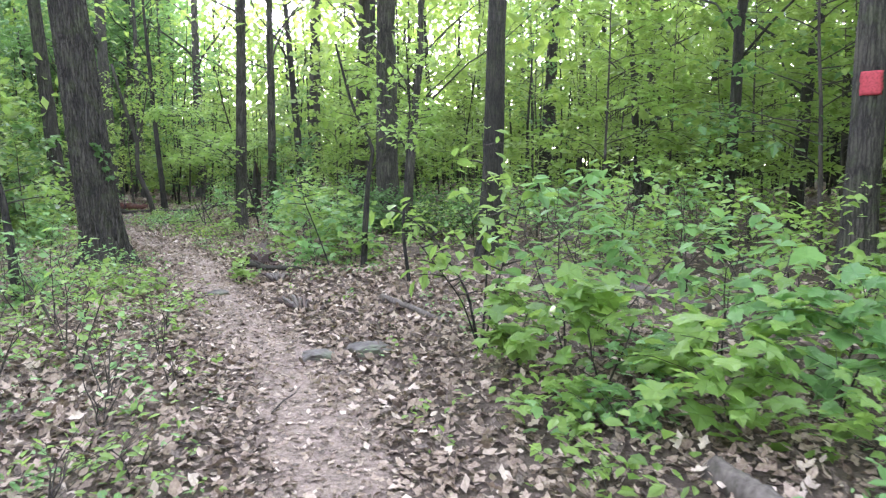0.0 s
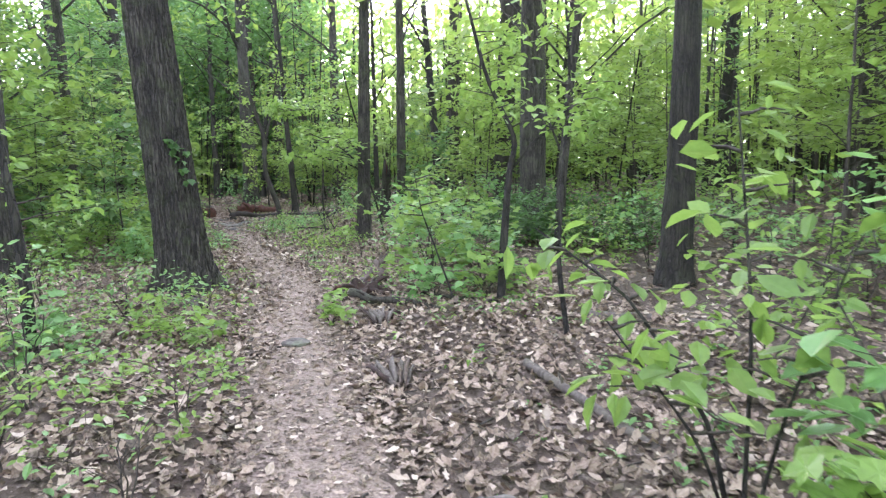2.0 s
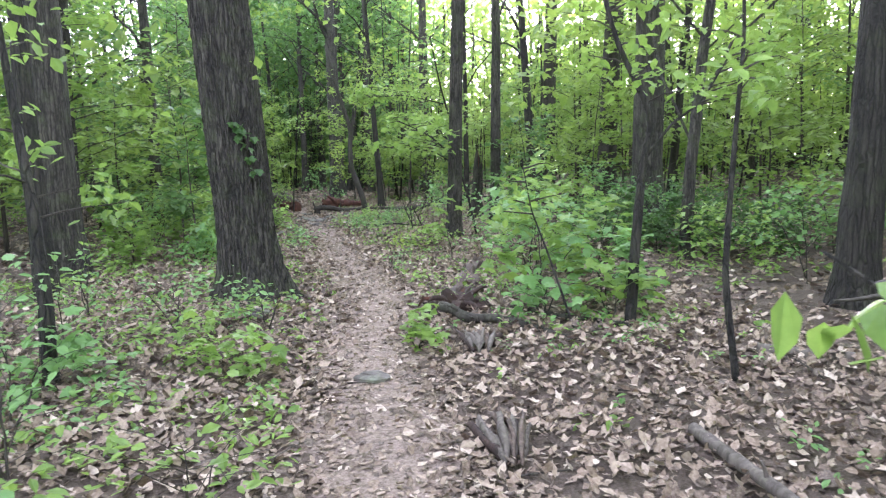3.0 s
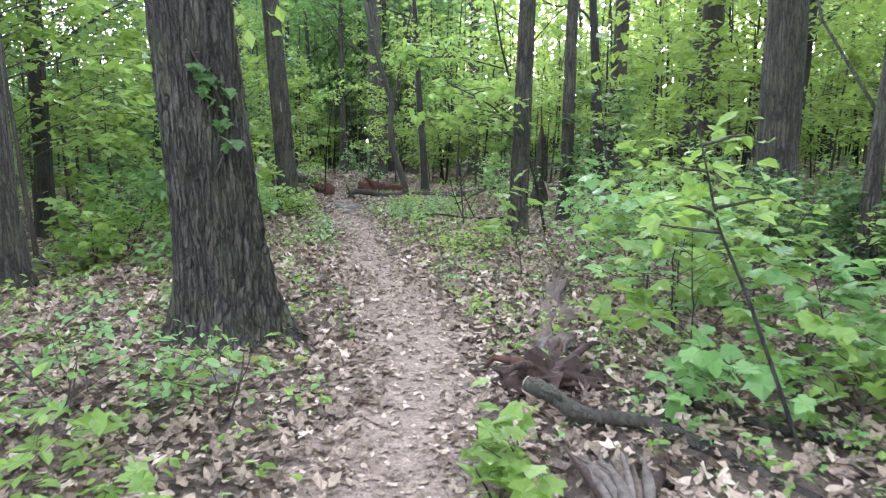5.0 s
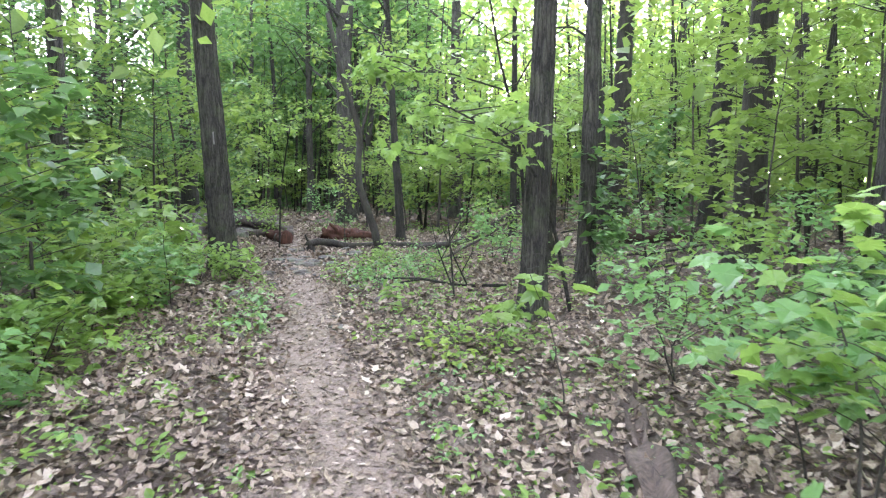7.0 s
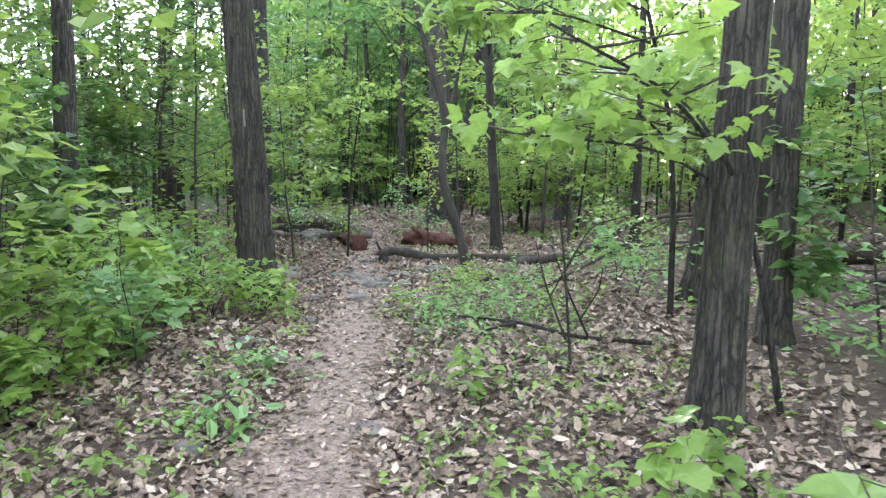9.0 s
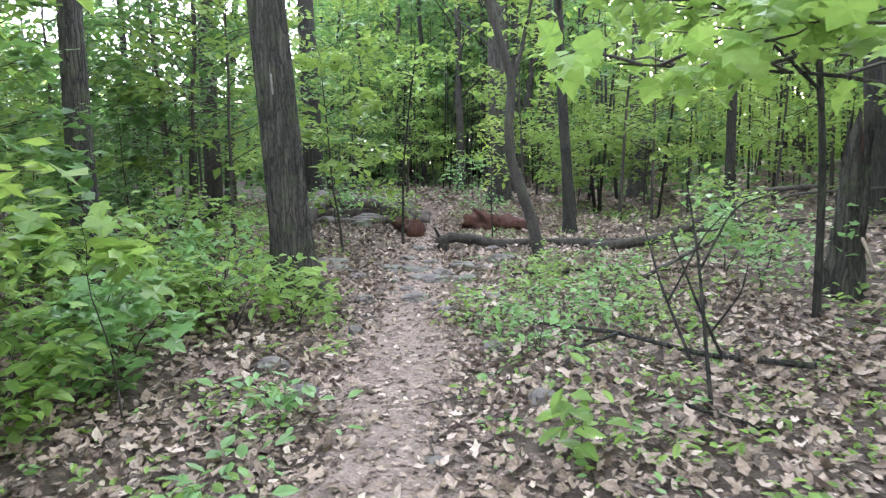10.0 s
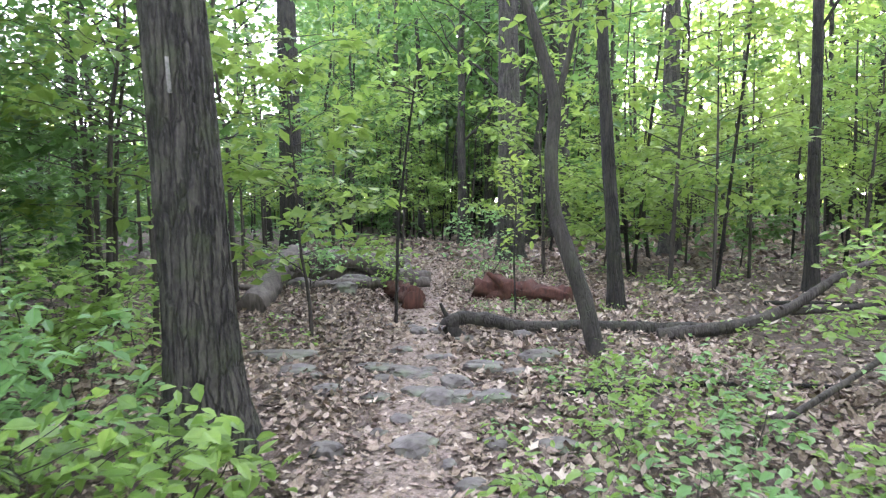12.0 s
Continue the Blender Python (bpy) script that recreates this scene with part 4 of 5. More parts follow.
bent_sapling("slender sapling with pale sprays beside the trail", (((-11.9, 22.7, 0), (-11.7, 22.5, 1.3), (-11.3, 22.2, 2.4), (-10.9, 21.8, 2.9)),), ((0.022, 0.006),), 607, 14, 0.12, LEAF, reach=0.7, top=0.7, branches=8)
bent_sapling("small sapling with sparse yellow-green leaves beside the trail", (((-10.97, 24.0, 0), (-11.0, 24.0, 0.8), (-10.95, 23.98, 1.5), (-11.05, 24.0, 2.15)),), ((0.014, 0.004),), 609, 10, 0.1, LEAF_YELLOW, reach=0.32, top=0.35, branches=11)
bent_sapling("many-stemmed leafy shrub reaching over the trail", (((0.31, 5.55, 0), (0.2, 5.65, 0.55), (-0.1, 5.85, 1.0), (-0.5, 6.02, 1.27)), ((0.31, 5.55, 0), (0.38, 5.8, 0.9), (0.34, 6.03, 1.85)), ((0.31, 5.55, 0.02), (0.15, 5.55, 0.5), (-0.2, 5.62, 0.95)), ((0.31, 5.55, 0.02), (0.45, 5.5, 0.7), (0.6, 5.35, 1.3))), ((0.012, 0.004), (0.012, 0.004), (0.009, 0.003), (0.01, 0.003)), 608, 5, 0.13, LEAF, reach=0.38, top=0.5, branches=8)
# leafless twigs in the clearing
for i, lines in enumerate(((((-5.98, 17.47, 0), (-6.13, 17.69, 0.85), (-6.25, 17.85, 1.3)), ((-6.13, 17.69, 0.8), (-6.0, 17.9, 1.15), (-5.7, 18.1, 1.25))), (((-6.2, 18.2, 0), (-6.51, 18.3, 0.59), (-6.68, 18.49, 0.94)), ((-6.45, 18.28, 0.5), (-6.3, 18.5, 0.9), (-6.2, 18.7, 1.05))), (((-6.05, 18.4, 0), (-6.29, 18.3, 0.52), (-6.42, 18.2, 0.93)), ((-6.2, 18.33, 0.3), (-6.0, 18.2, 0.6), (-5.95, 18.1, 0.8))))):
    bent_sapling("bare dark twiggy sapling in the clearing", lines, ((0.013, 0.004), (0.008, 0.003)), 610 + i)

# saplings that screen the west side
for i, (x, y, k) in enumerate(((-13.2, 20.4, 0), (-14.2, 22.3, 1), (-14.8, 19.2, 0), (-12.2, 21.6, 2), (-11.6, 15.6, 2), (-11.0, 13.4, 0), (-9.6, 12.6, 4), (-9.3, 14.6, 2), (-12.9, 15.4, 3), (-10.4, 11.6, 2), (-11.9, 12.0, 0), (-13.6, 17.0, 4), (-15.6, 21.2, 1), (-7.9, 13.2, 5), (-3.9, 19.6, 5), (-2.6, 18.9, 2), (-1.4, 19.6, 0), (0.6, 17.4, 2), (-3.4, 22.6, 0), (1.9, 14.0, 2), (2.8, 12.2, 4), (3.6, 14.5, 0), (4.4, 11.2, 2), (-9.2, 27.0, 0), (-10.9, 27.4, 2), (-12.6, 28.4, 0), (-17.4, 25.2, 0), (-18.3, 23.9, 4), (-13.3, 29.8, 2), (-18.9, 29.7, 0), (-18.4, 31.6, 4), (-10.6, 31.0, 2), (-9.4, 30.2, 5))):
    copy_thing(SAPS[k], pose(x, y, trunk_z(x, y), 0, 0, 67 * i))
for i, (x, y) in enumerate(((-3.4, 14.8), (-2.9, 16.4), (-2.2, 17.4), (-0.2, 14.0), (0.6, 13.2), (1.2, 15.0), (1.8, 12.6), (-0.6, 16.8), (-3.6, 17.9), (2.6, 10.8), (3.5, 10.0), (2.4, 16.6), (-6.3, 20.9), (-6.9, 22.2), (-12.9, 26.6), (-13.4, 24.9), (-14.4, 23.9))):
    shrub(x, y, 0.75 + 0.3 * (i % 3), 640 + i, "knee-high shrub with layered green leaves", 0.75, 18, 20, 0.1, LEAF if i % 2 else LEAF_COOL, KITE, stems=2)

# ---- dead wood ----


def log_thing(name, label, points, r0, r1, mat, seed, sides=12, rough=0.06, category="log", knots=2, ends=None, n=None):
    """A fallen stem along points, with stubs of broken branches and paler broken ends."""
    rng = np.random.default_rng(seed)
    p = np.array(points, float)
    base = p[0].copy()
    root = tagged(new(name), label, category)
    root.matrix_basis = pose(*base)
    n = n or 7 * len(p)
    k, u = np.linspace(0, 1, len(p)), np.linspace(0, 1, n)
    q = np.stack([np.interp(u, k, p[:, i] - base[i]) for i in range(3)], 1)
    for _ in range(2):
        q[1:-1] = (q[:-2] + 2 * q[1:-1] + q[2:]) / 4
    r = np.linspace(r0, r1, n) * (1 + rng.normal(0, 0.05, n))
    tubes = []
    tube(tubes, q, r, sides, rng, rough)
    child("stem", tubes_mesh("stem", tubes, mat), root)
    for _ in range(knots):
        i = rng.integers(2, n - 2)
        d = rng.normal(0, 1, 3) * (1, 1, 0.6) + (0, 0, 0.7)
        d /= np.linalg.norm(d)
        t2 = []
        tube(t2, bend(q[i], q[i] + d * r[i] * rng.uniform(1.8, 3.5), 0.05, rng, 4, 0.1), np.linspace(r[i] * 0.4, r[i] * 0.2, 4), 6)
        child("stub", tubes_mesh("stub", t2, mat), root)
    if ends is not None:
        for i, s in ((0, -1), (-1, 1)):
            t3 = []
            d = (q[1] - q[0]) if i == 0 else (q[-1] - q[-2])
            d = d / np.linalg.norm(d) * s
            tube(t3, np.stack([q[i] - d * 0.01, q[i] + d * 0.012]), [r[i] * 0.9, r[i] * 0.86], sides, rng, 0.05)
            child("cut_end", tubes_mesh("cut_end", t3, ends), root)
    return root


def rock(x, y, sx, sy, sz, seed, label, rz=0.0, sink=0.35, mat=None):
    bm = bmesh.new()
    bmesh.ops.create_icosphere(bm, subdivisions=3, radius=1.0)
    for v in bm.verts:
        c = v.co * 1.3 + Vector((seed * 3.1, seed * 1.7, 0))
        k = 1 + 0.42 * noise.noise(c) + 0.22 * noise.noise(c * 3) + 0.08 * noise.noise(c * 8)
        v.co = Vector((v.co.x * sx * k, v.co.y * sy * k, math.copysign(abs(v.co.z) ** 0.6, v.co.z) * sz * (0.8 + 0.3 * k)))
    me = bpy.data.meshes.new("stone")
    bm.to_mesh(me)
    bm.free()
    me.materials.append(mat or STONE)
    ob = tagged(new("stone", me), label, "stone")
    return put(ob, x, y, rz, trunk_z(x, y) + sz * (1 - 2 * sink))


log_thing("fallen_branch", "crooked fallen branch with a hooked tip lying by the trail", ((-10.8, 22.5, -0.04), (-10.92, 22.44, 0.08), (-10.99, 22.39, 0.17), (-10.85, 22.5, 0.24), (-10.6, 22.62, 0.22), (-10.25, 22.81, 0.13), (-9.73, 23.12, 0.15), (-9.12, 23.48, 0.13), (-8.5, 23.8, 0.12)), 0.08, 0.068, BARK_SMOOTH, 701, knots=3, category="branch")
log_thing("fallen_branch", "long bare fallen branch rising at one end", ((-9.0, 23.4, 0.08), (-8.26, 24.02, 0.16), (-7.87, 24.37, 0.33), (-7.38, 24.81, 0.72), (-6.9, 25.2, 0.86), (-6.2, 25.8, 0.9)), 0.075, 0.03, TWIG, 702, knots=4, category="branch")
log_thing("fallen_branch", "thin grey fallen branch on dead leaves", ((-7.87, 24.42, 0.28), (-7.47, 24.74, 0.3), (-7.01, 25.1, 0.36), (-6.4, 25.4, 0.42)), 0.04, 0.02, TWIG, 703, category="branch")
log_thing("fallen_branch", "bare grey branch propped across the thicket", ((-7.5, 20.8, 0.12), (-6.9, 21.6, 0.5), (-6.31, 22.45, 0.95), (-5.4, 23.3, 1.0), (-4.6, 24.0, 0.9)), 0.022, 0.012, TWIG, 704, category="branch")
log_thing("rotten_log", "reddish rotten log lying beside the trail", ((-12.3, 25.4, 0.14), (-11.6, 25.35, 0.16), (-10.75, 25.3, 0.15)), 0.2, 0.11, WOOD_ROT, 705, rough=0.26, sides=20, knots=1)
log_thing("rotten_log", "short rotten log with a dark red-brown sawn end", ((-12.52, 23.95, 0.13), (-12.9, 24.35, 0.14), (-13.5, 24.7, 0.16)), 0.15, 0.12, WOOD_ROT, 706, rough=0.24, sides=18, ends=WOOD_ROT, knots=0)
log_thing("grey_log", "weathered grey log propped on a wood pile", ((-14.0, 22.35, 0.12), (-14.7, 23.4, 0.34), (-15.5, 24.7, 0.66)), 0.18, 0.15, WOOD_GREY, 707, rough=0.1, sides=18)
log_thing("grey_log", "weathered grey log lying in a wood pile", ((-16.1, 25.0, 0.2), (-15.15, 25.67, 0.22), (-13.9, 26.4, 0.16)), 0.13, 0.1, WOOD_GREY, 708)
log_thing("grey_log", "thin weathered log lying across a wood pile", ((-15.9, 25.9, 0.5), (-15.0, 25.8, 0.36), (-13.7, 25.3, 0.1)), 0.07, 0.05, WOOD_GREY, 709)
log_thing("grey_log", "broken grey log in a wood pile", ((-14.9, 24.2, 0.12), (-14.4, 24.9, 0.15), (-13.6, 25.9, 0.14)), 0.12, 0.09, WOOD_GREY, 710, rough=0.1)
log_thing("grey_log", "weathered grey log heaped on a wood pile", ((-13.3, 24.9, 0.3), (-14.2, 25.4, 0.4), (-15.2, 26.2, 0.42)), 0.13, 0.11, WOOD_GREY, 723, rough=0.1)
log_thing("grey_log", "short grey log heaped on a wood pile", ((-13.0, 24.3, 0.1), (-13.5, 25.1, 0.3), (-14.1, 26.0, 0.36)), 0.1, 0.08, WOOD_GREY, 724, rough=0.1)
log_thing("grey_log", "thick grey log at the back of a wood pile", ((-16.4, 24.6, 0.5), (-15.3, 25.3, 0.52), (-14.3, 26.3, 0.4)), 0.16, 0.13, WOOD_GREY, 725, rough=0.1, sides=18)
log_thing("fallen_branch", "grey dead branch standing crookedly in the thicket", ((-15.4, 21.1, 0.0), (-15.45, 21.5, 0.45), (-15.6, 21.9, 0.8)), 0.07, 0.05, WOOD_GREY, 711, category="branch")
log_thing("dark_log", "dark decayed log lying far off on dead leaves", ((-4.84, 23.8, 0.4), (-3.8, 24.3, 0.45), (-2.4, 24.87, 0.52)), 0.14, 0.12, WOOD_DARK, 712, rough=0.09)
log_thing("fallen_branch", "dark fallen branch beside the rotten stump", ((-2.92, 10.34, 0.15), (-2.78, 10.26, 0.14), (-2.6, 10.12, 0.1), (-2.3, 10.18, 0.1), (-1.95, 9.95, 0.09), (-1.55, 9.6, 0.08)), 0.05, 0.03, BARK_SMOOTH, 713, knots=3, category="branch", ends=WOOD_PALE)
log_thing("fallen_branch", "thin dark branch under a leaf heap", ((-2.3, 10.6, 0.1), (-1.8, 10.3, 0.12), (-1.2, 10.1, 0.12)), 0.03, 0.02, BARK_DARK, 714, category="branch")
log_thing("dark_log", "half-buried decayed log strewn with dead leaves", ((-2.96, 11.0, 0.03), (-3.2, 12.1, 0.02), (-3.5, 13.5, 0.02), (-3.8, 14.9, 0.0)), 0.12, 0.08, WOOD_CRUMBLED, 715, rough=0.38, sides=18)
log_thing("fallen_branch", "pale barkless branch on dead leaves", ((-0.72, 8.05, 0.06), (-0.35, 7.3, 0.08), (0.1, 6.5, 0.06)), 0.035, 0.028, WOOD_GREY, 716, category="branch")
log_thing("cut_log", "short pale sawn log among green plants", ((1.3, 3.2, 0.1), (1.38, 2.95, 0.09), (1.5, 2.5, 0.08)), 0.075, 0.075, WOOD_GREY, 717, ends=WOOD_PALE, knots=0)
log_thing("grey_log", "weathered log lying under shrubs", ((2.1, 8.5, 0.1), (2.45, 7.7, 0.12), (2.7, 7.0, 0.1)), 0.08, 0.07, WOOD_GREY, 718)
log_thing("grey_log", "weathered log lying in leaf litter", ((-0.25, 9.75, 0.06), (0.3, 9.62, 0.08), (1.0, 9.3, 0.08)), 0.06, 0.05, WOOD_GREY, 719)
log_thing("fallen_branch", "thin dead branch on the leaf litter", ((-7.1, 18.1, 0.06), (-6.6, 17.7, 0.09), (-5.7, 17.4, 0.08)), 0.02, 0.012, BARK_DARK, 720, category="branch")
log_thing("fallen_branch", "thin dead branch by the foot of a tree", ((-5.6, 16.0, 0.04), (-5.0, 16.1, 0.1), (-4.3, 16.0, 0.06)), 0.02, 0.012, BARK, 721, category="branch")
log_thing("fallen_branch", "crooked dark dead branch lying over low herbs", ((-7.7, 18.8, 0.1), (-6.9, 18.6, 0.16), (-6.25, 18.45, 0.12), (-5.6, 18.4, 0.16)), 0.012, 0.022, BARK_DARK, 726, category="branch", knots=4, sides=8)
log_thing("fallen_branch", "thin dark dead branch lying over low herbs", ((-6.9, 18.6, 0.15), (-7.0, 18.1, 0.16), (-6.94, 17.55, 0.06)), 0.015, 0.007, BARK_DARK, 727, category="branch", knots=3, sides=8)
log_thing("fallen_branch", "forked dead branch on the leaf litter", ((-9.0, 20.9, 0.05), (-8.2, 21.5, 0.1), (-7.2, 22.0, 0.1)), 0.03, 0.015, BARK_DARK, 722, category="branch", knots=3)


def splintered(x, y, z, az, length, wide, seed, label):
    """A weathered snag of torn grey wood: a bundle of tapered splinters."""
    rng = np.random.default_rng(seed)
    root = tagged(new("snag"), label, "dead wood")
    root.matrix_basis = pose(x, y, z, 0, 0, az)
    for i in range(11):
        o = rng.uniform(-1, 1) * wide
        t = []
        ln = length * rng.uniform(0.6, 1.05)
        tube(t, bend((o, -ln / 2 + rng.normal(0, 0.05), rng.uniform(-0.02, 0.03)), (o * 0.6 + rng.normal(0, 0.1), ln / 2, rng.uniform(0, 0.05)), 0.05, rng, 6, 0.04), np.array([0.012, 0.026, 0.03, 0.028, 0.02, 0.006]) * rng.uniform(0.35, 0.9), 6, rng, 0.25)
        child("splinter", tubes_mesh("splinter", t, (WOOD_GREY, WOOD_CRUMBLED, WOOD_GREY, WOOD_DARK)[i % 4]), root)
    return root


splintered(-1.68, 7.7, 0.03, 25, 0.65, 0.05, 730, "torn grey snag of dead wood beside the trail")
splintered(-2.95, 11.0, 0.13, 6, 0.6, 0.07, 732, "torn pale wood of a decayed log beside the trail")
splintered(-2.3, 9.55, 0.06, 15, 0.6, 0.07, 731, "splintered pale dead wood under a fallen branch")


def rotten_stump():
    """A collapsed stump: a low mound of red-brown rot with root stubs."""
    rng = np.random.default_rng(740)
    root = tagged(new("rotten_stump"), "collapsed dark red-brown rotten stump at the trail edge", "stump")
    root.matrix_basis = pose(-2.92, 10.72, trunk_z(-2.92, 10.72), 0, 0, -20) @ Matrix.Scale(0.85, 4)
    bm = bmesh.new()
    bmesh.ops.create_icosphere(bm, subdivisions=4, radius=1.0)
    for v in bm.verts:
        k = 1 + 0.5 * noise.noise(v.co * 2.2) + 0.3 * noise.noise(v.co * 6) + 0.12 * noise.noise(v.co * 15)
        v.co = Vector((v.co.x * 0.34 * k, v.co.y * 0.26 * k, max(v.co.z, -0.3) * 0.2 * k))
    me = bpy.data.meshes.new("mound")
    bm.to_mesh(me)
    bm.free()
    me.materials.append(WOOD_DARK)
    child("mound", me, root)
    for i in range(11):
        a = rng.uniform(0, 6.28)
        t = []
        tube(t, bend((0.15 * math.cos(a), 0.12 * math.sin(a), 0.1), (rng.uniform(0.35, 0.6) * math.cos(a), rng.uniform(0.3, 0.5) * math.sin(a), rng.uniform(0.0, 0.24)), 0.1, rng, 5, 0.1), np.linspace(0.05, 0.012, 5), 6, rng, 0.15)
        child("root", tubes_mesh("root", t, WOOD_ROT if i % 6 == 0 else WOOD_DARK), root)


rotten_stump()


def broken_snag(x, y, h, r, seed):
    rng = np.random.default_rng(seed)
    root = tagged(new("broken_snag"), "broken standing tree stump with torn bark and a jagged top", "stump")
    n, sides = 16, 20
    z = np.linspace(-0.15, h, n)
    a = np.linspace(0, 2 * np.pi, sides, endpoint=False)
    zz, aa = np.meshgrid(z, a, indexing="ij")
    jag = rng.uniform(-0.55, 0.15, sides)
    zz = zz + jag[None] * (np.linspace(0, 1, n)[:, None] ** 4)
    rr = r * (1 + 0.55 * np.exp(-zz.clip(0) / 0.18) - 0.25 * zz.clip(0) / h) * (1 + 0.16 * np.sin(4 * aa + 2.5 * zz) + rng.normal(0, 0.08, zz.shape))
    v = np.stack([rr * np.cos(aa) + 0.06 * zz, rr * np.sin(aa), zz], -1).reshape(-1, 3)
    i = np.arange(zz.size).reshape(zz.shape)
    j = np.roll(i, -1, 1)
    f = np.stack([i[:-1].ravel(), j[:-1].ravel(), j[1:].ravel(), i[1:].ravel()], 1)
    me = mesh_from("bark", v, f, BARK, True)
    child("bark", me, root)
    t = []
    tube(t, [(0, 0, 0), (0.03, 0, h * 0.5), (0.06, 0, h * 0.78), (0.07, 0, h * 0.95)], [r * 0.8, r * 0.6, r * 0.5, r * 0.12], 10, rng, 0.15)
    child("heartwood", tubes_mesh("heartwood", t, WOOD_ROT), root)
    for k in range(2):
        t = []
        tube(t, bend((0.1, 0, h * 0.3 + 0.1 * k), (0.3, -0.1 * k, h * 0.12), 0.05, rng, 5, 0.1), np.linspace(0.02, 0.006, 5), 5)
        child("splinter", tubes_mesh("splinter", t, WOOD_PALE), root)
    return put(root, x, y)


broken_snag(-5.65, 20.95, 1.7, 0.13, 750)
rng = np.random.default_rng(760)
for i in range(14):
    x, y, a, ln = rng.uniform(-8.4, -3.6), rng.uniform(21.5, 27.5), rng.uniform(-0.5, 0.9), rng.uniform(0.8, 2.2)
    p = [(x + ln * u * math.cos(a), y + ln * u * math.sin(a)) for u in (0, 0.5, 1)]
    log_thing("fallen_branch", "bare dead branch lying in the clearing", [(q[0], q[1], trunk_z(*q) + 0.04 + 0.1 * rng.uniform() * k) for k, q in enumerate(p)], rng.uniform(0.02, 0.045), 0.012, (WOOD_GREY, BARK_DARK)[i % 2], 761 + i, sides=8, category="branch", knots=2)
for i, (x, y, r) in enumerate(((-8.2, 16.75, 0.09), (-7.35, 15.1, 0.08), (-6.9, 17.35, 0.09), (-7.7, 18.2, 0.1), (-8.95, 18.1, 0.08), (-9.7, 19.1, 0.1))):
    rock(x, y, r, r * 0.75, r * 0.6, 790 + i, "small pale grey stone at the trail edge", 40 * i, 0.3)

# ---- stones ----
for i, (x, y, sx, sy, sz, rz, label) in enumerate((
        (-0.62, 5.75, 0.17, 0.12, 0.07, 5, "flat mossy grey stone beside the trail"), (-1.02, 5.55, 0.14, 0.1, 0.06, 40, "small mossy stone beside the trail"),
        (-2.81, 8.53, 0.12, 0.09, 0.06, 10, "small grey stone on the trail"), (-6.69, 15.9, 0.1, 0.09, 0.035, 0, "pale flat stone set in the trail"), (-7.0, 16.4, 0.06, 0.05, 0.03, 30, "small pale stone in the trail"),
        (-11.75, 20.75, 0.34, 0.16, 0.07, 30, "broad flat grey stone beside the trail"), (-11.2, 20.35, 0.2, 0.14, 0.07, 60, "flat grey stone beside the trail"), (-9.95, 21.4, 0.2, 0.13, 0.07, 20, "flat lichen-grey stone by the fallen branch"), (-9.62, 21.8, 0.18, 0.13, 0.08, 50, "flat lichen-grey stone by the fallen branch"), (-9.6, 20.5, 0.16, 0.12, 0.05, 10, "flat grey stone half sunk in the trail"), (-10.3, 20.9, 0.14, 0.1, 0.04, 75, "flat grey stone half sunk in the trail"), (-10.75, 20.9, 0.18, 0.13, 0.045, 15, "flat grey stone half sunk in the trail"), (-10.2, 20.2, 0.12, 0.1, 0.04, 35, "flat grey stone half sunk in the trail"), (-11.0, 21.6, 0.13, 0.1, 0.045, 80, "flat grey stone half sunk in the trail"), (-14.1, 24.3, 0.24, 0.2, 0.16, 10, "grey mossy boulder in the wood pile"), (-14.7, 25.2, 0.28, 0.2, 0.17, 70, "grey mossy boulder in the wood pile"), (-15.2, 24.5, 0.22, 0.2, 0.15, 20, "grey mossy boulder in the wood pile"), (-8.6, 19.9, 0.12, 0.1, 0.05, 25, "pale stone among low herbs"), (-7.5, 18.6, 0.1, 0.08, 0.05, 55, "pale stone among low herbs"), (-8.75, 17.0, 0.12, 0.1, 0.08, 15, "grey stone at the trail edge"), (-4.75, 10.05, 0.11, 0.09, 0.07, 65, "yellow-green mossy stone at the foot of the large tree"))):
    rock(x, y, sx, sy, sz, 800 + i, label, rz, 0.43)

for i, (x, y) in enumerate(((-4.7, 10.38), (-4.5, 10.5), (-4.58, 10.32))):
    rock(x, y, 0.08 - 0.015 * i, 0.055, 0.045, 845 + i, "stone cushioned with yellow-green moss by the large tree", 50 * i, 0.35, MOSS)
rng = np.random.default_rng(850)
for i in range(34):
    k = rng.uniform(0, 1)
    x, y = -9.0 - 3.0 * k + rng.normal(0, 0.55), 19.0 + 4.5 * k + rng.normal(0, 0.3)
    r = rng.uniform(0.06, 0.17)
    rock(x, y, r, r * rng.uniform(0.55, 0.9), r * 0.42, 860 + i, "flat grey stone half sunk in the stony trail", rng.uniform(0, 180), 0.42)

# ---- marks on trees ----


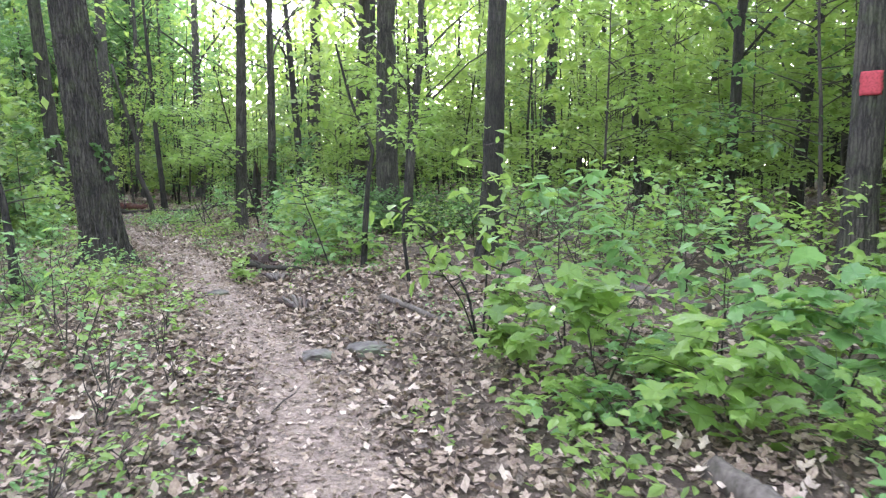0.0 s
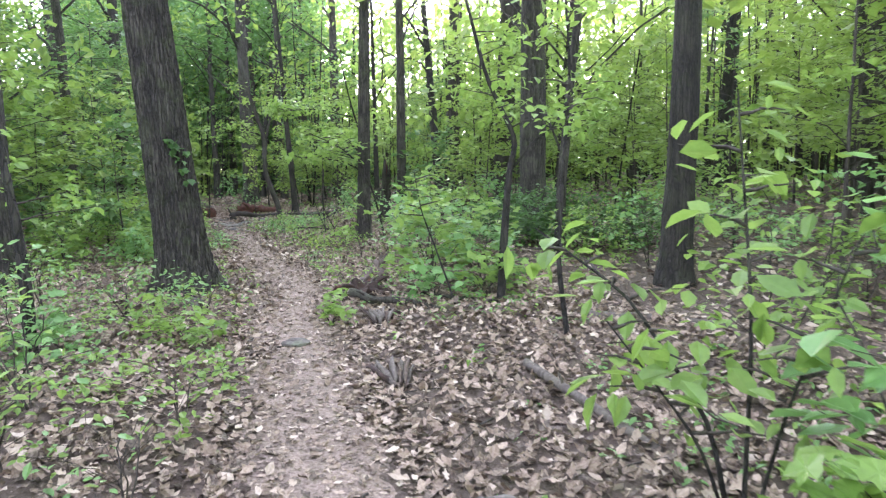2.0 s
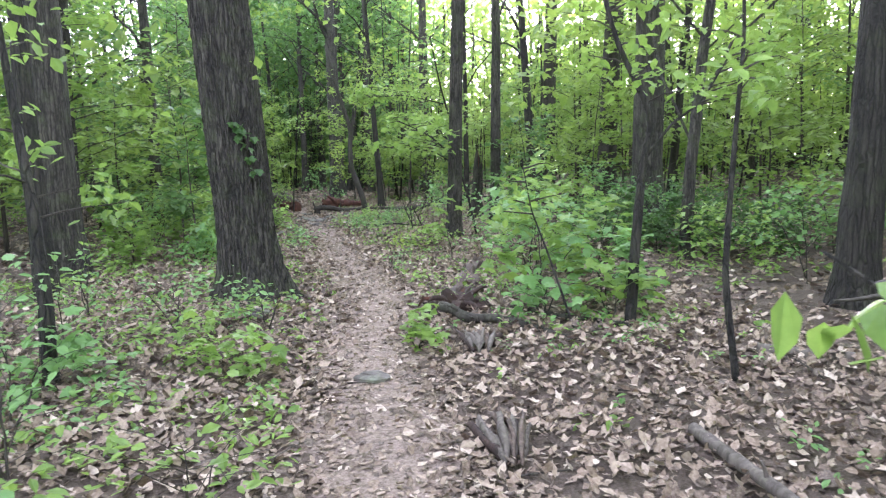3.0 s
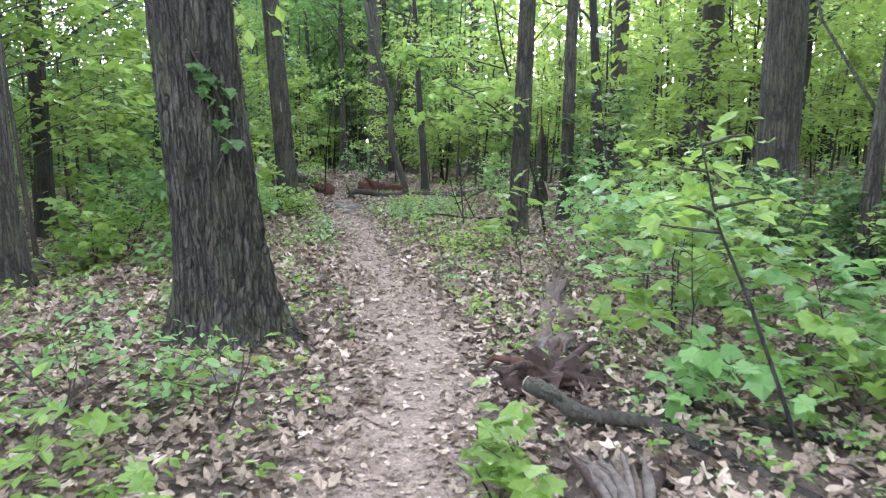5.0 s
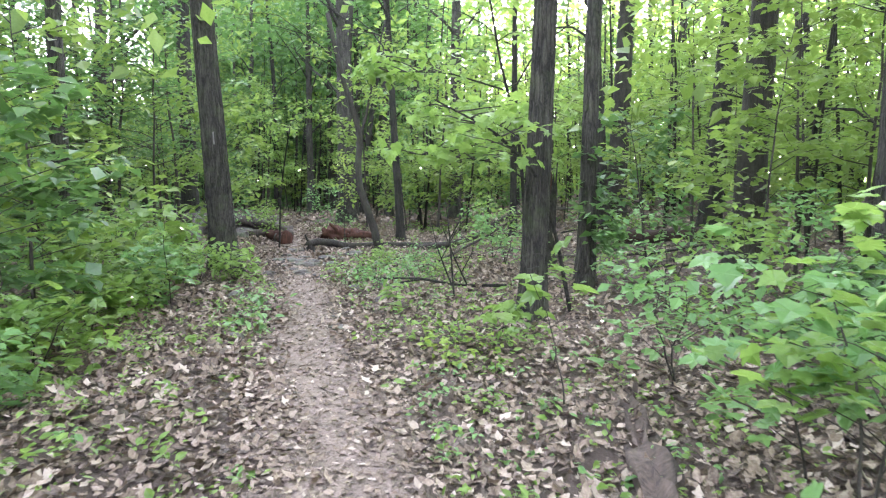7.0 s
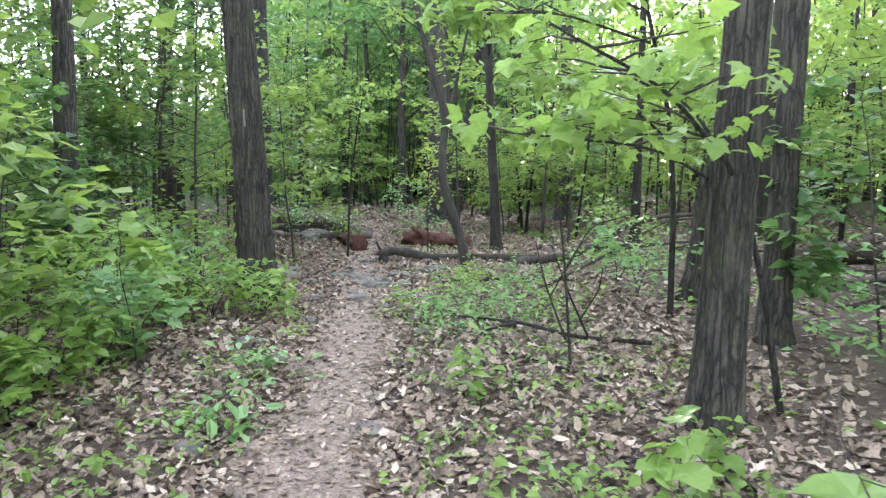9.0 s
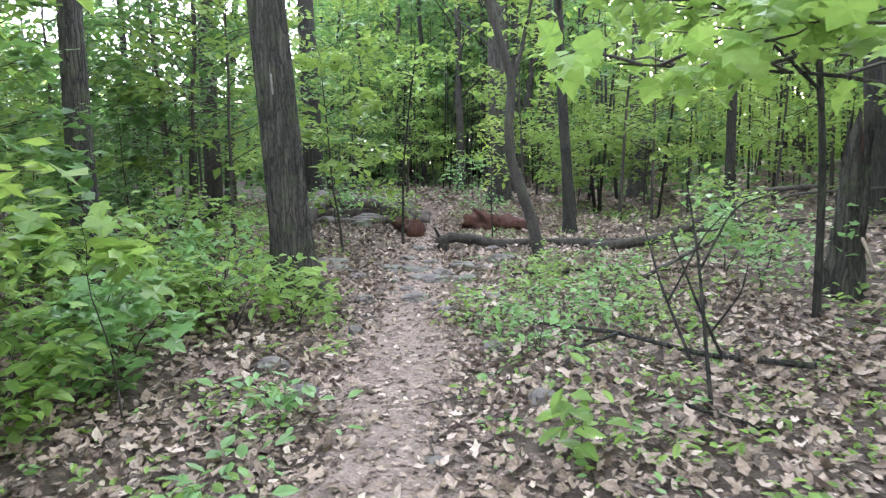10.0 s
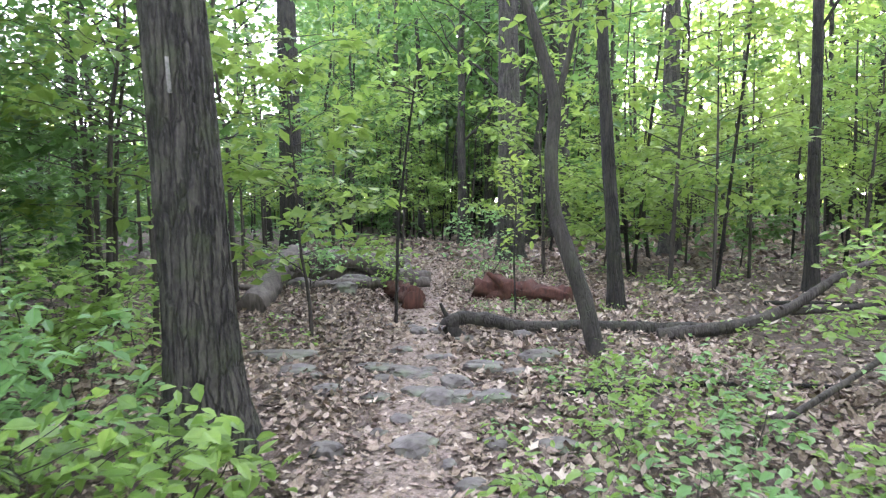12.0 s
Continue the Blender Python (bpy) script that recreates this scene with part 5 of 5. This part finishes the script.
def patch(name, label, cx, cy, z, radius, face, w, h, mat, lean=(0, 0), seed=1, bulge=0.006):
    """A flake of paint that follows a round trunk; face: the azimuth it looks to, in degrees."""
    rng = np.random.default_rng(seed)
    nu, nv = 7, 9
    v = []
    for layer in (0, 1):
        for j in range(nv):
            for i in range(nu):
                a = radians(face) + (i / (nu - 1) - 0.5) * w / radius * (1 + rng.normal(0, 0.04))
                zz = z + (j / (nv - 1) - 0.5) * h * (1 + rng.normal(0, 0.03))
                r = radius + (bulge if layer else -0.02)
                v.append((cx + lean[0] * zz + r * math.cos(a), cy + lean[1] * zz + r * math.sin(a), zz))
    f = []
    n = nu * nv
    for j in range(nv - 1):
        for i in range(nu - 1):
            q = (j * nu + i, j * nu + i + 1, (j + 1) * nu + i + 1, (j + 1) * nu + i)
            f += [tuple(n + k for k in q), q[::-1]]
    edge = [i for i in range(nu)] + [j * nu + nu - 1 for j in range(1, nv)] + [(nv - 1) * nu + i for i in range(nu - 2, -1, -1)] + [j * nu for j in range(nv - 2, 0, -1)]
    f += [(a, b, n + b, n + a) for a, b in zip(edge, edge[1:] + edge[:1])]
    ob = new(name, mesh_from(name, np.array(v), np.array(f), mat, True))
    return tagged(ob, label, "trail marker")


def radius_at(r, h, z, share=0.8):
    return r * (1 - share * (z / h) ** 1.1)


patch("red_blaze", "faded red square painted on tree bark", 4.9, 8.2, 2.5, radius_at(0.2, 14, 2.5) + 0.012, 239, 0.24, 0.27, RED, (0.02, 0), 1)
patch("white_blaze", "worn white blaze painted on tree bark", -10.22, 18.7, 2.15, radius_at(0.195, 15, 2.0) + 0.012, -50, 0.02, 0.19, WHITE, (-0.055, -0.03), 2)


def ivy():
    rng = np.random.default_rng(9)
    n = 30
    z = rng.uniform(1.42, 1.95, n)
    a = radians(-40) + rng.normal(0, 0.17, n) + 0.35 * np.sin(z * 5)
    r = 0.29 * (1 - 0.8 * (z / 17) ** 1.1) + 0.045
    pos = np.stack([-5.285 - 0.075 * z + r * np.cos(a), 10.83 - 0.035 * z + r * np.sin(a), z], 1)
    root = tagged(new("ivy"), "small sprig of ivy climbing the large tree's bark", "ivy")
    me = leaf_mesh("foliage", pos, rng.uniform(0.05, 0.1, n), rng, LEAF_DARK, MAPLE, 0.5, azimuth=radians(-137), droop=0.9)
    tagged(child("foliage", me, root), kind="stuff")
    t = []
    zz = np.linspace(1.2, 2.1, 12)
    aa = radians(-40) + 0.35 * np.sin(zz * 5)
    rr = 0.29 * (1 - 0.8 * (zz / 17) ** 1.1) + 0.02
    tube(t, np.stack([-5.285 - 0.075 * zz + rr * np.cos(aa), 10.83 - 0.035 * zz + rr * np.sin(aa), zz], 1), np.full(12, 0.007), 5)
    child("vine", tubes_mesh("vine", t, TWIG), root)


ivy()

# ---- the forest floor: dead leaves, twigs and seedlings past counting ----


def scatter(rng, count, lo, hi, y0=0.5, y1=31.0):
    """Random places whose distance from the trail lies between lo and hi."""
    out = []
    got = 0
    while got < count:
        x, y = rng.uniform(-24, 14, 40000), rng.uniform(y0, y1, 40000)
        d = trail_distance(x, y)
        k = (d >= lo) & (d < hi)
        out.append(np.stack([x[k], y[k]], 1))
        got += k.sum()
    return np.concatenate(out)[:count]


def litter(label, count, lo, hi, size, template, seed, lift, tilt, fade=0.0, y0=0.5, y1=31.0):
    """Dead leaves between lo and hi metres from the trail, thinning over fade metres towards it."""
    rng = np.random.default_rng(seed)
    p = scatter(rng, count, lo, hi, y0, y1)
    if fade:
        d = trail_distance(p[:, 0], p[:, 1]) + 0.12 * np.sin(3.3 * p[:, 1] + 2 * p[:, 0])
        p = p[rng.uniform(0, 1, count) < 0.07 + (d - lo) / fade]
        count = len(p)
    z = height(p[:, 0], p[:, 1]) + rng.uniform(0.004, lift, count)
    me = leaf_mesh("leaf_litter", np.column_stack([p, z]), size * rng.uniform(0.55, 1.35, count), rng, LITTER, template, tilt)
    return tagged(new("leaf_litter", me), label, "leaf litter", kind="stuff")


litter("small crumbled dead leaves trodden into the trail", 24000, 0.0, 0.6, 0.048, DEAD, 901, 0.022, 0.18)
litter("dry tan and brown oak leaves lying on the forest floor", 28000, 0.1, 3.2, 0.092, OAK, 902, 0.05, 0.4, 0.6)
litter("curled tan and brown dead leaves lying on the forest floor", 70000, 0.1, 3.4, 0.07, DEAD, 903, 0.05, 0.45, 0.55)
litter("crumbled brown leaf scraps filling the forest floor", 38000, 0.2, 4.2, 0.055, KITE, 906, 0.012, 0.25)
litter("tan and brown dead leaves under the shrubs", 28000, 3.2, 9.0, 0.1, DEAD, 904, 0.04, 0.32)
litter("brown dead leaves deep in the wood", 10000, 9.0, 20.0, 0.16, DEAD, 905, 0.04, 0.32)
litter("brown dead leaves where the trail runs on into the wood", 9000, 0.0, 12.0, 0.17, DEAD, 907, 0.04, 0.32, 0.0, 30.5, 46.0)


def seedlings(label, count, lo, hi, size, mat, seed, tall, per=8, keep=None):
    """Small herbs: rosettes of leaves on thin stems."""
    rng = np.random.default_rng(seed)
    p = scatter(rng, count * 4, lo, hi)
    k = np.sin(p[:, 0] * 1.3 + seed) * np.cos(p[:, 1] * 0.9) + rng.normal(0, 0.35, len(p))
    if keep is not None:
        k = np.where(keep(p[:, 0], p[:, 1]), k + 1, k - 9)
    p = p[np.argsort(-k)[:count]]
    z = height(p[:, 0], p[:, 1])
    tops = z + tall * rng.uniform(0.3, 1.3, count)
    r = rng.uniform(0.3, 1.0, (count, per)) * tall * 0.9
    a = rng.uniform(0, 2 * np.pi, (count, per))
    pos = np.stack([p[:, 0, None] + r * np.cos(a), p[:, 1, None] + r * np.sin(a), np.maximum(tops[:, None] - 0.4 * r + rng.normal(0, tall * 0.15, (count, per)), z[:, None] + 0.02)], -1).reshape(-1, 3)
    me = leaf_mesh("seedlings", pos, size * rng.uniform(0.5, 1.3, len(pos)), rng, mat, OVAL, 0.35, droop=0.1)
    return tagged(new("seedlings", me), label, "seedlings", kind="stuff")


seedlings("scattered small green seedlings in dead leaves", 820, 0.5, 3.5, 0.05, LEAF, 911, 0.09, 7)
seedlings("scattered small blue-green herbs in dead leaves", 900, 0.5, 4.0, 0.055, LEAF_COOL, 912, 0.1, 7)
seedlings("green herbs over the forest floor", 1700, 3.0, 10.0, 0.085, LEAF, 913, 0.2, 7)
seedlings("green herbs deep in the wood", 1100, 8.0, 24.0, 0.15, LEAF, 914, 0.35, 7)
seedlings("low green herbs beside the trail", 300, 0.45, 2.2, 0.06, LEAF, 915, 0.14, 9, lambda x, y: (y > 11) & (y < 22) & (x > -9))
seedlings("tufts of herbs around the large tree", 300, 0.5, 3.2, 0.065, LEAF, 916, 0.15, 9, lambda x, y: (y > 5) & (y < 12.5) & (x < -2.5))


def twig_litter():
    rng = np.random.default_rng(930)
    p = scatter(rng, 420, 0.1, 6.0)
    t = []
    for x, y in p:
        ln, a = rng.uniform(0.12, 0.6), rng.uniform(0, 6.28)
        z = trunk_z(x, y) + 0.02
        tube(t, bend((x, y, z), (x + ln * math.cos(a), y + ln * math.sin(a), z + rng.uniform(-0.005, 0.03)), 0.02, rng, 4, 0.06), np.linspace(0.007, 0.002, 4) * rng.uniform(0.5, 1.3), 5)
    tagged(new("twig_litter", tubes_mesh("twig_litter", t, TWIG)), "thin dead twigs strewn over the leaf litter", "twigs", kind="stuff")


twig_litter()
